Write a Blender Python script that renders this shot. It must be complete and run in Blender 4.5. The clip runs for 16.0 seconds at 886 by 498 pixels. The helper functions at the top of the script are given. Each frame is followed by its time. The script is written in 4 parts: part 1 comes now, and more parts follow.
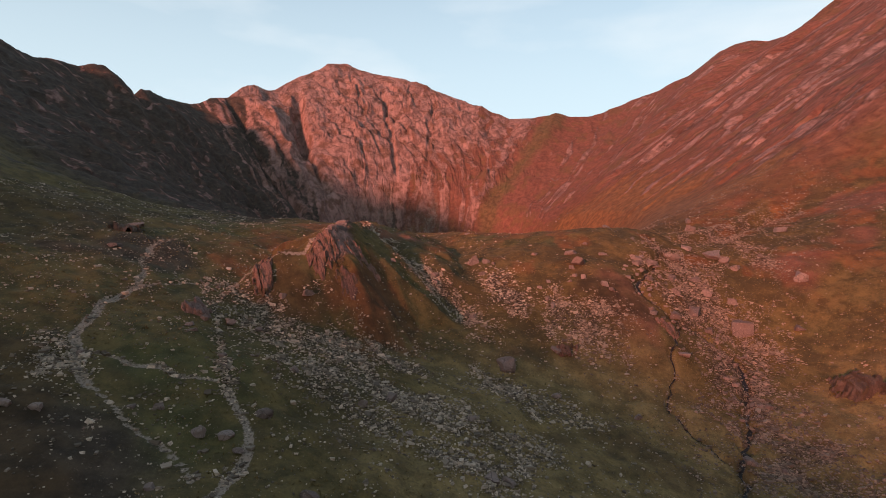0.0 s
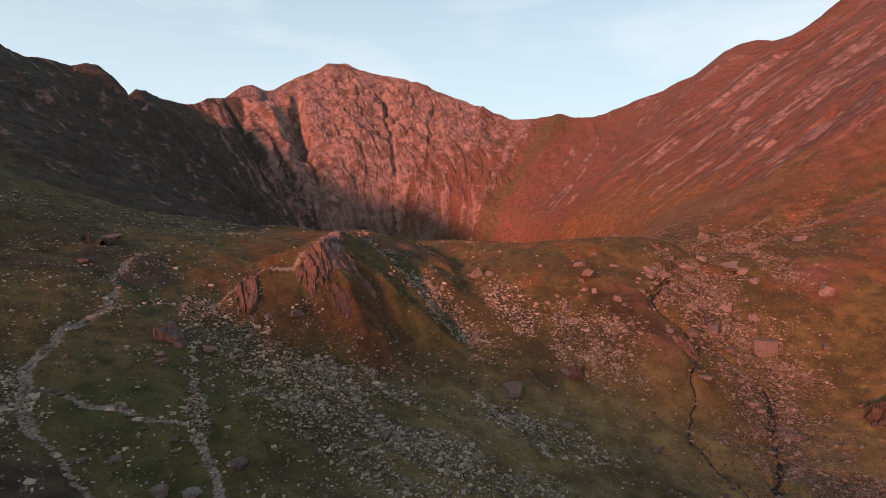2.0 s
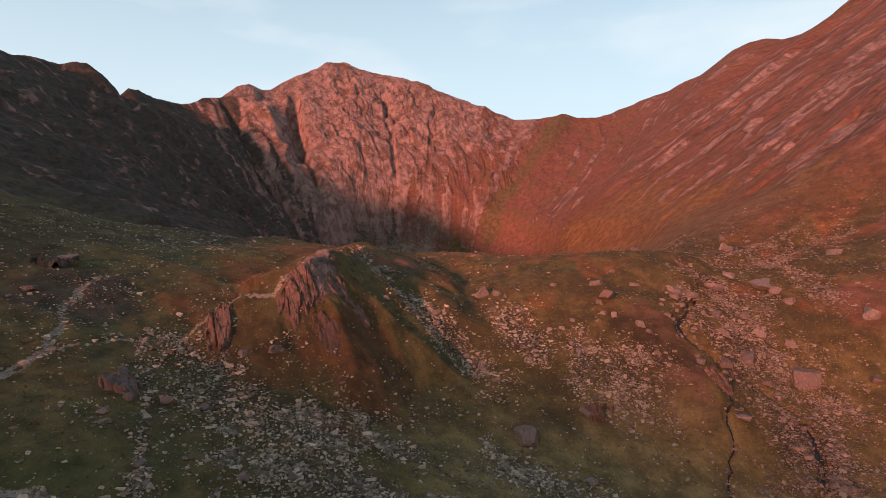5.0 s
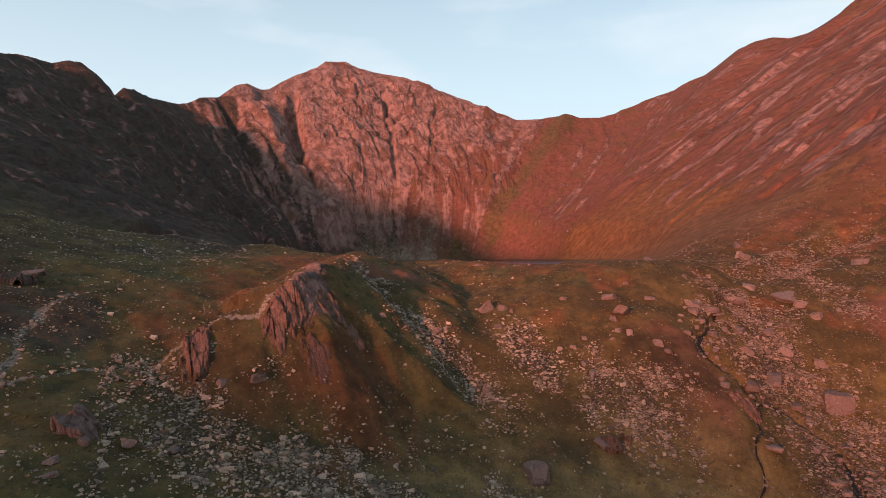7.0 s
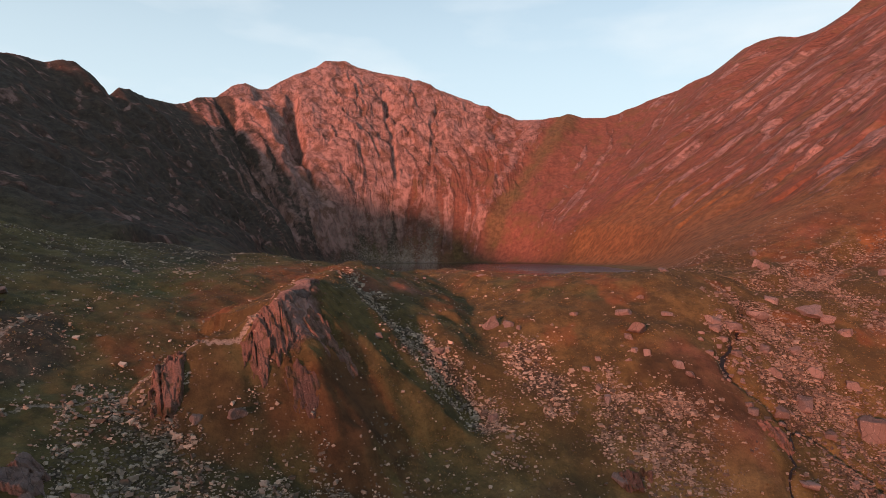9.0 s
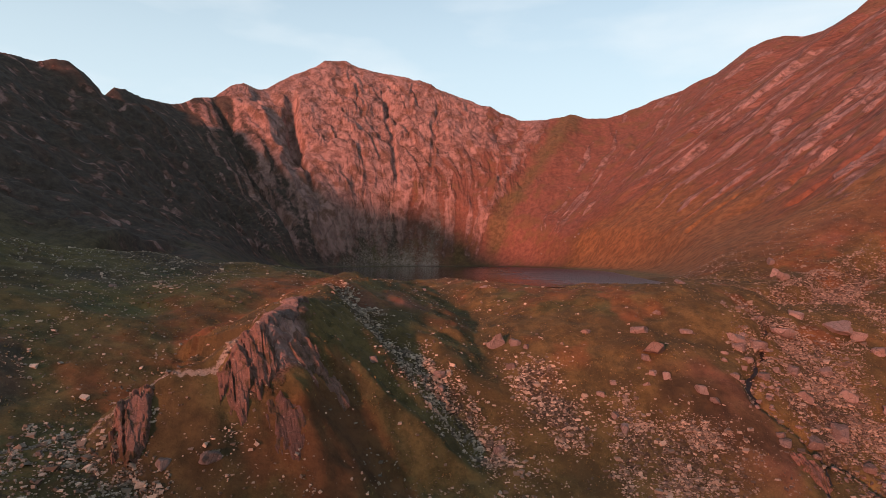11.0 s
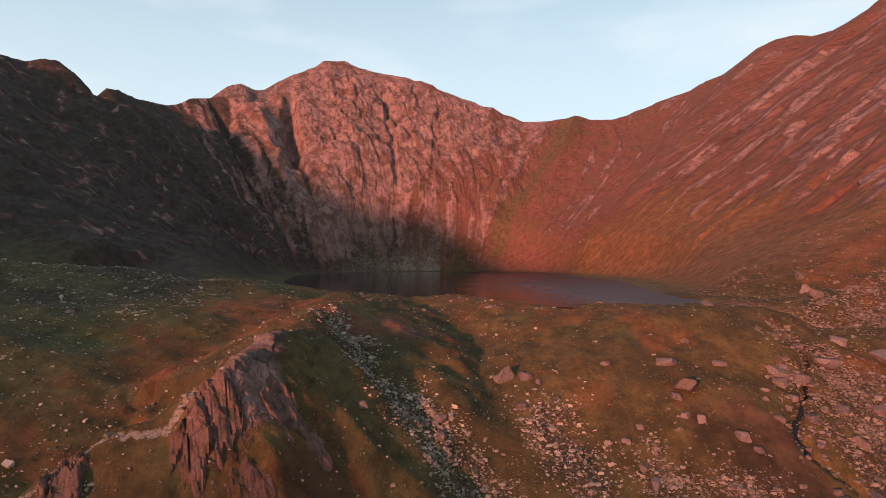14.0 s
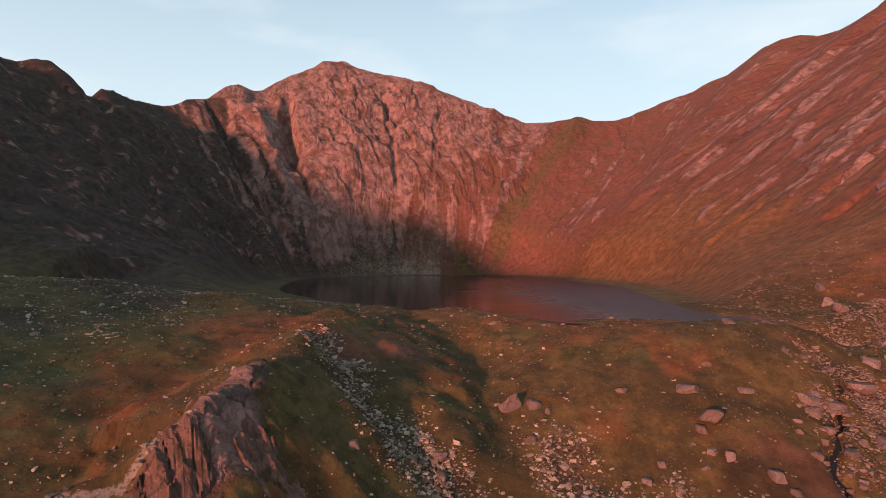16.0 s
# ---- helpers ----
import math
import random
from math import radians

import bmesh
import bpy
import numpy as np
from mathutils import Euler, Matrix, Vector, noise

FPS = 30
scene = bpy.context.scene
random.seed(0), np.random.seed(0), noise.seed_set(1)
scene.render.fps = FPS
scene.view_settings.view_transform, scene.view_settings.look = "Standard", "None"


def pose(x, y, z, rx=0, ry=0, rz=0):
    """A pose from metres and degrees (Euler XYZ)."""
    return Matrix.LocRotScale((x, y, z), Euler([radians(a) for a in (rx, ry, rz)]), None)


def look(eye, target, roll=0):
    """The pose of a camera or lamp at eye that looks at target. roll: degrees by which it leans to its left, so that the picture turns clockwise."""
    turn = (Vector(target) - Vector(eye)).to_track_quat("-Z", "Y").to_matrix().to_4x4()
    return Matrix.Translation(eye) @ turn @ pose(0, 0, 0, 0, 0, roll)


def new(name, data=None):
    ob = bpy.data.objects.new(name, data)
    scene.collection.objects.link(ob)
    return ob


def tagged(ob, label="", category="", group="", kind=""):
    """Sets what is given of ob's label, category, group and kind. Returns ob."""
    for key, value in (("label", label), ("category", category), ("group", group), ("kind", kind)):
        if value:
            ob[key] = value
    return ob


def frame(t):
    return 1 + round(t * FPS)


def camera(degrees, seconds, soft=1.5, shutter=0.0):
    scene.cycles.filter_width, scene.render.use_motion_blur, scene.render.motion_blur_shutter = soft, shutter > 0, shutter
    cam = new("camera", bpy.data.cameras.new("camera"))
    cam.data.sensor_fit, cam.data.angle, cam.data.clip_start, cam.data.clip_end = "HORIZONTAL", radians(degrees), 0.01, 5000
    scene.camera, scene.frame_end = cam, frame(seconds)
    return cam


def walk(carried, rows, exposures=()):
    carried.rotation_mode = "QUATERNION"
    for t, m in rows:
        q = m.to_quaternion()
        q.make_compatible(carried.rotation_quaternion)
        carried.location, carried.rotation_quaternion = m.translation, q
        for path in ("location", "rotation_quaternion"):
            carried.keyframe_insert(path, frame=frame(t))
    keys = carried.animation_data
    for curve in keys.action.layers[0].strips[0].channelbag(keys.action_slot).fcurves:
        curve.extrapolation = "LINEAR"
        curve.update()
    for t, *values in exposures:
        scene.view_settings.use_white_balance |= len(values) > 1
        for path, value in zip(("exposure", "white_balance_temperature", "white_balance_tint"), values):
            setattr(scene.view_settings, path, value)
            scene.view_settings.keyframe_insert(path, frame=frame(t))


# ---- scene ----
cam = camera(74.03, 16.0, soft=0.85)
PATH = [
    (0, (18.195, -87.509, -10.285), (18.697, 12.475, -8.552), -0.150),
    (1, (18.188, -80.974, -8.199), (18.634, 19.010, -6.459), -0.130),
    (2, (18.137, -74.455, -6.168), (18.533, 25.530, -4.441), -0.109),
    (3, (18.058, -67.974, -4.196), (18.404, 32.011, -2.495), -0.087),
    (4, (17.963, -61.552, -2.284), (18.257, 38.434, -0.616), -0.065),
    (5, (17.861, -55.204, -0.434), (18.100, 44.782, 1.202), -0.044),
    (6, (17.763, -48.943, 1.358), (17.939, 51.044, 2.963), -0.024),
    (7, (17.673, -42.777, 3.093), (17.781, 57.210, 4.676), -0.004),
    (8, (17.596, -36.712, 4.778), (17.631, 63.276, 6.348), 0.014),
    (9, (17.536, -30.749, 6.420), (17.490, 69.239, 7.989), 0.031),
    (10, (17.493, -24.886, 8.028), (17.363, 75.101, 9.608), 0.047),
    (11, (17.465, -19.118, 9.612), (17.249, 80.869, 11.215), 0.061),
    (12, (17.449, -13.435, 11.186), (17.150, 86.551, 12.821), 0.074),
    (13, (17.441, -7.825, 12.764), (17.062, 92.160, 14.440), 0.085),
    (14, (17.432, -2.271, 14.363), (16.986, 97.713, 16.084), 0.094),
    (15, (17.414, 3.245, 16.001), (16.915, 103.229, 17.766), 0.103),
    (16, (17.377, 8.749, 17.697), (16.847, 108.731, 19.503), 0.110),
]
walk(cam, [(t, look(eye, target, roll)) for t, eye, target, roll in PATH], [(0, 0.62), (16, 0.62)])

# ---- daylight: low red sun from behind and to the left, pale sky ----
SUN_FROM = Vector((-0.50, -0.866, 0.0)).normalized()
SUN_ELEVATION = 6.5
sun_to = Vector((SUN_FROM.x * math.cos(radians(SUN_ELEVATION)), SUN_FROM.y * math.cos(radians(SUN_ELEVATION)), math.sin(radians(SUN_ELEVATION))))
world = bpy.data.worlds.new("sky")
scene.world = world
world.use_nodes = True
wn, wl = world.node_tree.nodes, world.node_tree.links
sky = wn.new("ShaderNodeTexSky")
sky.sky_type = "NISHITA"
sky.sun_disc = False
sky.sun_elevation = radians(SUN_ELEVATION)
sky.sun_rotation = math.atan2(SUN_FROM.x, SUN_FROM.y)
sky.altitude = 500
sky.air_density, sky.dust_density, sky.ozone_density = 1.0, 0.6, 1.5
# thin haze, brightest low over the horizon all round, with faint high cloud
coord = wn.new("ShaderNodeTexCoord")
split = wn.new("ShaderNodeSeparateXYZ")
wl.new(coord.outputs["Generated"], split.inputs[0])
haze = wn.new("ShaderNodeMapRange")
haze.interpolation_type = "SMOOTHSTEP"
wl.new(split.outputs["Z"], haze.inputs["Value"])
for key, v in (("From Min", 0.12), ("From Max", 0.75), ("To Min", 0.85), ("To Max", 0.12)):
    haze.inputs[key].default_value = v
veil = wn.new("ShaderNodeMix")
veil.data_type = "RGBA"
wl.new(haze.outputs[0], veil.inputs["Factor"])
wl.new(sky.outputs[0], veil.inputs[6])
veil.inputs[7].default_value = (3.45, 4.1, 4.45, 1.0)
puff = wn.new("ShaderNodeTexNoise")
stretch = wn.new("ShaderNodeMapping")
stretch.inputs["Scale"].default_value = (1.0, 1.0, 3.2)
wl.new(coord.outputs["Generated"], stretch.inputs["Vector"])
wl.new(stretch.outputs[0], puff.inputs["Vector"])
puff.inputs["Scale"].default_value, puff.inputs["Detail"].default_value = 3.1, 6.0
thin = wn.new("ShaderNodeMapRange")
wl.new(puff.outputs["Fac"], thin.inputs["Value"])
for key, v in (("From Min", 0.48), ("From Max", 0.72), ("To Min", 0.0), ("To Max", 0.5)):
    thin.inputs[key].default_value = v
clouds = wn.new("ShaderNodeMix")
clouds.data_type = "RGBA"
wl.new(thin.outputs[0], clouds.inputs["Factor"])
wl.new(veil.outputs[2], clouds.inputs[6])
clouds.inputs[7].default_value = (4.1, 4.35, 4.5, 1.0)
wn["Background"].inputs["Strength"].default_value = 0.15
# the sky glows warm round the low sun
toward = wn.new("ShaderNodeVectorMath")
toward.operation = "DOT_PRODUCT"
wl.new(coord.outputs["Generated"], toward.inputs[0])
toward.inputs[1].default_value = sun_to
glow = wn.new("ShaderNodeMapRange")
glow.interpolation_type = "SMOOTHSTEP"
wl.new(toward.outputs["Value"], glow.inputs["Value"])
for key, v in (("From Min", 0.35), ("From Max", 1.0), ("To Min", 0.0), ("To Max", 0.4)):
    glow.inputs[key].default_value = v
dawn = wn.new("ShaderNodeMix")
dawn.data_type = "RGBA"
wl.new(glow.outputs[0], dawn.inputs["Factor"])
wl.new(clouds.outputs[2], dawn.inputs[6])
dawn.inputs[7].default_value = (5.6, 3.7, 2.4, 1.0)
wl.new(dawn.outputs[2], wn["Background"].inputs["Color"])

lamp = bpy.data.lights.new("sun", "SUN")
lamp.energy = 4.55
lamp.angle = radians(3.6)
lamp.color = (1.0, 0.32, 0.215)
sun = new("sun", lamp)
sun.matrix_world = look(sun_to * 500, (0, 0, 0))


# ---- materials ----
def rgb(*c):
    return (*c, 1.0)


class Shade:
    """A node material under construction."""

    def __init__(self, name, rough=0.9, metal=0.0):
        self.mat = bpy.data.materials.new(name)
        self.mat.use_nodes = True
        self.n, self.l = self.mat.node_tree.nodes, self.mat.node_tree.links
        self.bsdf = self.n["Principled BSDF"]
        self.bsdf.inputs["Roughness"].default_value = rough
        self.bsdf.inputs["Metallic"].default_value = metal
        self.bsdf.inputs["Specular IOR Level"].default_value = 0.25
        self.pos = self.n.new("ShaderNodeNewGeometry").outputs["Position"]

    def scaled(self, sx, sy, sz):
        m = self.n.new("ShaderNodeVectorMath")
        m.operation = "MULTIPLY"
        self.l.new(self.pos, m.inputs[0])
        m.inputs[1].default_value = (sx, sy, sz)
        return m.outputs[0]

    def noise(self, scale, detail=4.0, rough=0.6, vec=None, distort=0.0):
        t = self.n.new("ShaderNodeTexNoise")
        self.l.new(vec or self.pos, t.inputs["Vector"])
        t.inputs["Scale"].default_value, t.inputs["Detail"].default_value = scale, detail
        t.inputs["Roughness"].default_value, t.inputs["Distortion"].default_value = rough, distort
        return t.outputs["Fac"]

    def cells(self, scale, feature="F1", vec=None):
        t = self.n.new("ShaderNodeTexVoronoi")
        t.feature = feature
        self.l.new(vec or self.pos, t.inputs["Vector"])
        t.inputs["Scale"].default_value = scale
        return t.outputs["Distance"]

    def ramp(self, fac, lo, hi, a=0.0, b=1.0):
        m = self.n.new("ShaderNodeMapRange")
        m.interpolation_type = "SMOOTHSTEP"
        self.l.new(fac, m.inputs["Value"])
        for key, v in (("From Min", lo), ("From Max", hi), ("To Min", a), ("To Max", b)):
            m.inputs[key].default_value = v
        return m.outputs["Result"]

    def math(self, op, a, b=0.0):
        m = self.n.new("ShaderNodeMath")
        m.operation = op
        for k, v in enumerate((a, b)):
            if isinstance(v, (int, float)):
                m.inputs[k].default_value = v
            else:
                self.l.new(v, m.inputs[k])
        return m.outputs[0]

    def mix(self, fac, a, b, blend="MIX"):
        m = self.n.new("ShaderNodeMix")
        m.data_type, m.blend_type = "RGBA", blend
        for sock, v in ((m.inputs["Factor"], fac), (m.inputs[6], a), (m.inputs[7], b)):
            if isinstance(v, (int, float)):
                sock.default_value = v
            elif isinstance(v, tuple):
                sock.default_value = v if len(v) == 4 else (*v, 1.0)
            else:
                self.l.new(v, sock)
        return m.outputs[2]

    def attr(self, name):
        a = self.n.new("ShaderNodeAttribute")
        a.attribute_name = name
        return a.outputs["Fac"]

    def random(self):
        return self.n.new("ShaderNodeObjectInfo").outputs["Random"]

    def island(self):
        return self.n.new("ShaderNodeNewGeometry").outputs["Random Per Island"]

    def done(self, colour, bump=None, strength=0.5, distance=0.1):
        if isinstance(colour, tuple):
            self.bsdf.inputs["Base Color"].default_value = (*colour, 1.0)
        else:
            self.l.new(colour, self.bsdf.inputs["Base Color"])
        if bump is not None:
            b = self.n.new("ShaderNodeBump")
            b.inputs["Strength"].default_value, b.inputs["Distance"].default_value = strength, distance
            self.l.new(bump, b.inputs["Height"])
            self.l.new(b.outputs[0], self.bsdf.inputs["Normal"])
        return self.mat


def ground_material():
    s = Shade("moorland", 0.95)
    big, mid, fine = s.noise(0.035, 5), s.noise(0.2, 6, 0.7), s.noise(1.9, 5, 0.75)
    midc = s.ramp(mid, 0.32, 0.68)
    green = s.mix(midc, (0.046, 0.042, 0.016), (0.127, 0.103, 0.039))
    tawny = s.mix(midc, (0.056, 0.042, 0.015), (0.146, 0.106, 0.039))
    # two heath tones with light painted in: dark for shaded wall, red for sunlit
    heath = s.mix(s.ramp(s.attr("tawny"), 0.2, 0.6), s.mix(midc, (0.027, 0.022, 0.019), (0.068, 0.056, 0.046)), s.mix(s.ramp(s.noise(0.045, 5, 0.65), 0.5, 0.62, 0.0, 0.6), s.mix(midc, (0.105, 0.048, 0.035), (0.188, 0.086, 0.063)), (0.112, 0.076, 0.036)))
    grass = s.mix(s.ramp(s.math("ADD", s.attr("tawny"), s.math("MULTIPLY", s.math("SUBTRACT", big, 0.5), 1.35)), 0.25, 0.75), green, tawny)
    grass = s.mix(s.ramp(s.math("ADD", s.noise(0.06, 6, 0.7), s.math("MULTIPLY", s.math("SUBTRACT", s.attr("tawny"), 0.3), 0.16)), 0.5, 0.64, 0.0, 0.75), grass, (0.050, 0.041, 0.019))
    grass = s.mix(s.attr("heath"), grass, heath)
    grass = s.mix(s.ramp(s.math("MULTIPLY", s.attr("straw"), s.noise(0.11, 6, 0.7)), 0.1, 0.6, 0.0, 0.8), grass, s.mix(midc, (0.11, 0.087, 0.038), (0.26, 0.198, 0.087)))
    grass = s.mix(s.ramp(fine, 0.42, 0.70, 0.0, 0.42), grass, (0.034, 0.027, 0.014))
    grass = s.mix(s.ramp(s.noise(0.55, 7, 0.8), 0.56, 0.72, 0.0, 0.6), grass, (0.19, 0.135, 0.07))
    grass = s.mix(s.math("MULTIPLY", s.attr("lush"), 0.55), grass, s.mix(midc, (0.036, 0.047, 0.017), (0.082, 0.094, 0.034)))
    grass = s.mix(s.math("MULTIPLY", s.attr("rust"), 0.6), grass, s.mix(midc, (0.12, 0.042, 0.018), (0.26, 0.088, 0.038)))
    grass = s.mix(s.ramp(s.noise(4.5, 3, 0.7), 0.62, 0.72, 0.0, 0.5), grass, (0.24, 0.20, 0.145))
    grass = s.mix(s.math("MULTIPLY", s.attr("dark_turf"), 0.85), grass, s.mix(midc, (0.026, 0.019, 0.011), (0.070, 0.046, 0.022)))
    # pale blocks and stones lying about the corrie walls
    grass = s.mix(s.math("MULTIPLY", s.attr("heath"), s.ramp(s.noise(0.42, 6, 0.78), 0.62, 0.69, 0.0, 0.55)), grass, (0.27, 0.185, 0.155))
    # beds of rock and dark heather running aslant up the right-hand wall
    beds = s.n.new("ShaderNodeMapping")
    beds.inputs["Rotation"].default_value = (0.0, 0.0, radians(-19))
    beds.inputs["Scale"].default_value = (0.014, 0.115, 0.02)
    s.l.new(s.pos, beds.inputs["Vector"])
    bed = s.noise(1.0, 7, 0.66, beds.outputs[0], 0.7)
    rift = s.math("ABSOLUTE", s.math("SUBTRACT", s.noise(0.8, 5, 0.6, beds.outputs[0], 0.9), 0.5))
    grass = s.mix(s.math("MULTIPLY", s.attr("strata"), s.ramp(bed, 0.53, 0.66, 0.0, 0.75)), grass, (0.25, 0.140, 0.112))
    grass = s.mix(s.math("MULTIPLY", s.attr("strata"), s.ramp(bed, 0.46, 0.34, 0.0, 0.65)), grass, (0.060, 0.028, 0.020))
    grass = s.mix(s.math("MULTIPLY", s.attr("strata"), s.ramp(rift, 0.0, 0.022, 0.75, 0.0)), grass, (0.036, 0.019, 0.015))
    # rock: jointed and lichen-spotted, with turf on its ledges
    slant = s.n.new("ShaderNodeMapping")
    slant.inputs["Rotation"].default_value = (0.0, radians(24), 0.0)
    s.l.new(s.scaled(1.0, 1.0, 0.5), slant.inputs["Vector"])
    streak = s.noise(0.11, 6, 0.58, slant.outputs[0], 0.6)
    seam = s.math("ABSOLUTE", s.math("SUBTRACT", s.noise(0.045, 5, 0.6, slant.outputs[0], 0.5), 0.5))
    crack = s.math("ABSOLUTE", s.math("SUBTRACT", s.noise(0.22, 4, 0.6, slant.outputs[0], 0.4), 0.5))
    rock = s.mix(s.ramp(streak, 0.34, 0.62), (0.145, 0.090, 0.077), (0.305, 0.195, 0.170))
    rock = s.mix(s.ramp(seam, 0.0, 0.022, 0.42, 0.0), rock, (0.038, 0.030, 0.027))
    rock = s.mix(s.ramp(crack, 0.0, 0.03, 0.2, 0.0), rock, (0.045, 0.036, 0.033))
    rock = s.mix(s.ramp(s.noise(0.055, 7, 0.68), 0.49, 0.60, 0.0, 0.75), rock, (0.11, 0.060, 0.038))
    rock = s.mix(s.ramp(s.noise(0.9, 4, 0.7), 0.57, 0.66, 0.0, 0.45), rock, (0.40, 0.285, 0.25))
    # shade painted into the gaps between near blocks; paler in the fans under the headwall
    place = s.n.new("ShaderNodeSeparateXYZ")
    s.l.new(s.pos, place.inputs[0])
    screecol = s.mix(s.ramp(s.cells(1.6), 0.1, 0.7), (0.105, 0.090, 0.070), (0.030, 0.025, 0.019))
    screecol = s.mix(s.ramp(place.outputs["Y"], 300, 420), screecol, s.mix(s.ramp(s.noise(0.12, 6, 0.7), 0.35, 0.65), (0.115, 0.094, 0.074), (0.27, 0.225, 0.19)))
    pathcol = s.mix(s.ramp(s.cells(2.2), 0.05, 0.6), (0.09, 0.077, 0.06), (0.24, 0.208, 0.17))
    rockfac = s.ramp(s.math("ADD", s.attr("rock"), s.math("MULTIPLY", s.math("SUBTRACT", s.noise(0.12, 8, 0.7), 0.5), 0.9)), 0.36, 0.6)
    col = s.mix(rockfac, grass, rock)
    screefac = s.ramp(s.math("ADD", s.attr("scree"), s.math("MULTIPLY", s.math("SUBTRACT", s.noise(0.55, 7, 0.78), 0.5), 2.2)), 0.45, 0.85)
    col = s.mix(screefac, col, screecol)
    pathfac = s.ramp(s.math("ADD", s.attr("path"), s.math("MULTIPLY", s.math("SUBTRACT", s.noise(0.9, 6, 0.8), 0.5), 1.7)), 0.40, 0.66)
    col = s.mix(pathfac, col, pathcol)
    relief = s.math("ADD", s.math("MULTIPLY", s.noise(0.8, 5, 0.7), 0.34), s.math("MULTIPLY", s.math("MULTIPLY", s.math("ADD", s.math("MULTIPLY", streak, 1.3), s.math("ADD", s.ramp(seam, 0.0, 0.05), s.ramp(crack, 0.0, 0.05, 0.0, 0.3))), rockfac), 1.7))
    return s.done(col, relief, 0.7, 0.9)


def water_material():
    s = Shade("lake_water", 0.06)
    s.bsdf.inputs["Specular IOR Level"].default_value = 0.5
    s.bsdf.inputs["IOR"].default_value = 1.33
    # calm under the shaded wall, ruffled by the wind towards the outlet
    sep = s.n.new("ShaderNodeSeparateXYZ")
    s.l.new(s.pos, sep.inputs[0])
    gust = s.math("ADD", sep.outputs["X"], s.math("MULTIPLY", s.math("SUBTRACT", s.noise(0.012, 5, 0.6, s.scaled(0.6, 2.0, 1.0)), 0.5), 110.0))
    rip = s.noise(1.4, 4, 0.6, s.scaled(1.0, 0.7, 1.0))
    s.l.new(s.ramp(gust, 15, 85, 0.06, 0.34), s.bsdf.inputs["Roughness"])
    mat = s.done((0.008, 0.009, 0.016), rip, 0.5, 0.26)
    s.l.new(s.ramp(gust, 15, 85, 0.10, 1.0), s.n["Bump"].inputs["Strength"])
    return mat


def brook_material():
    s = Shade("brook_water", 0.45)
    foam = s.ramp(s.noise(0.5, 6, 0.75), 0.6, 0.68)
    return s.done(s.mix(foam, (0.012, 0.011, 0.010), (0.5, 0.5, 0.5)), s.noise(2.5, 3), 0.5, 0.1)


MOOR, WATER, BROOK = ground_material(), water_material(), brook_material()


# ---- numeric noise ----
def lattice(ix, iy, seed):
    n = (ix.astype(np.int64) * 374761393 + iy.astype(np.int64) * 668265263 + seed * 1274126177) & 0xFFFFFFFF
    n = ((n ^ (n >> 13)) * 1103515245) & 0xFFFFFFFF
    n = ((n ^ (n >> 16)) * 2654435761) & 0xFFFFFFFF
    return ((n >> 8) & 0xFFFF) / 32767.5 - 1.0


def vnoise(x, y, seed=0):
    x, y = np.broadcast_arrays(np.asarray(x, float), np.asarray(y, float))
    ix, iy = np.floor(x), np.floor(y)
    fx, fy = x - ix, y - iy
    fx, fy = fx ** 3 * (fx * (fx * 6 - 15) + 10), fy ** 3 * (fy * (fy * 6 - 15) + 10)
    a, b = lattice(ix, iy, seed), lattice(ix + 1, iy, seed)
    c, d = lattice(ix, iy + 1, seed), lattice(ix + 1, iy + 1, seed)
    return (a + (b - a) * fx) * (1 - fy) + (c + (d - c) * fx) * fy


def fbm(x, y, octaves=4, seed=0, gain=0.5):
    total, amp = 0.0, 1.0
    for k in range(octaves):
        total = total + amp * vnoise(x * 2 ** k + 17.3 * k, y * 2 ** k - 9.1 * k, seed + k)
        amp *= gain
    return total


def ridged(x, y, octaves=3, seed=0):
    total, amp = 0.0, 1.0
    for k in range(octaves):
        total = total + amp * (1 - 2 * np.abs(vnoise(x * 2.1 ** k, y * 2.1 ** k, seed + k)))
        amp *= 0.5
    return total


def facets(x, y, seed=0):
    """Tilted planes with sharp edges: each cell of a jittered net has its own height and slope."""
    ix, iy = np.floor(x), np.floor(y)
    best, out = np.full(np.shape(x), 1e9), np.zeros(np.shape(x))
    for ox in (-1, 0, 1):
        for oy in (-1, 0, 1):
            cx, cy = ix + ox, iy + oy
            dx = x - (cx + 0.5 + 0.42 * lattice(cx, cy, seed))
            dy = y - (cy + 0.5 + 0.42 * lattice(cx, cy, seed + 1))
            d = dx * dx + dy * dy
            value = 0.5 * lattice(cx, cy, seed + 2) + 0.75 * dx * lattice(cx, cy, seed + 3) + 0.5 * dy * lattice(cx, cy, seed + 4)
            out, best = np.where(d < best, value, out), np.minimum(d, best)
    return out


def smooth(lo, hi, v):
    t = np.clip((v - lo) / (hi - lo), 0, 1)
    return t * t * (3 - 2 * t)


def spline(keys, values, q):
    """Smooth curve through values at keys; values may hold one column for each of many curves."""
    keys, q = np.asarray(keys, float), np.clip(q, keys[0], keys[-1])
    i = np.clip(np.searchsorted(keys, q, side="right") - 1, 0, len(keys) - 2)
    h = keys[i + 1] - keys[i]
    t = (q - keys[i]) / h
    v = np.asarray(values, float)
    lo, hi = np.maximum(np.arange(len(keys)) - 1, 0), np.minimum(np.arange(len(keys)) + 1, len(keys) - 1)
    slope = (v[hi] - v[lo]) / (keys[hi] - keys[lo])
    return ((2 * t ** 3 - 3 * t ** 2 + 1) * v[i] + (t ** 3 - 2 * t ** 2 + t) * h * slope[i]
            + (3 * t ** 2 - 2 * t ** 3) * v[i + 1] + (t ** 3 - t ** 2) * h * slope[i + 1])


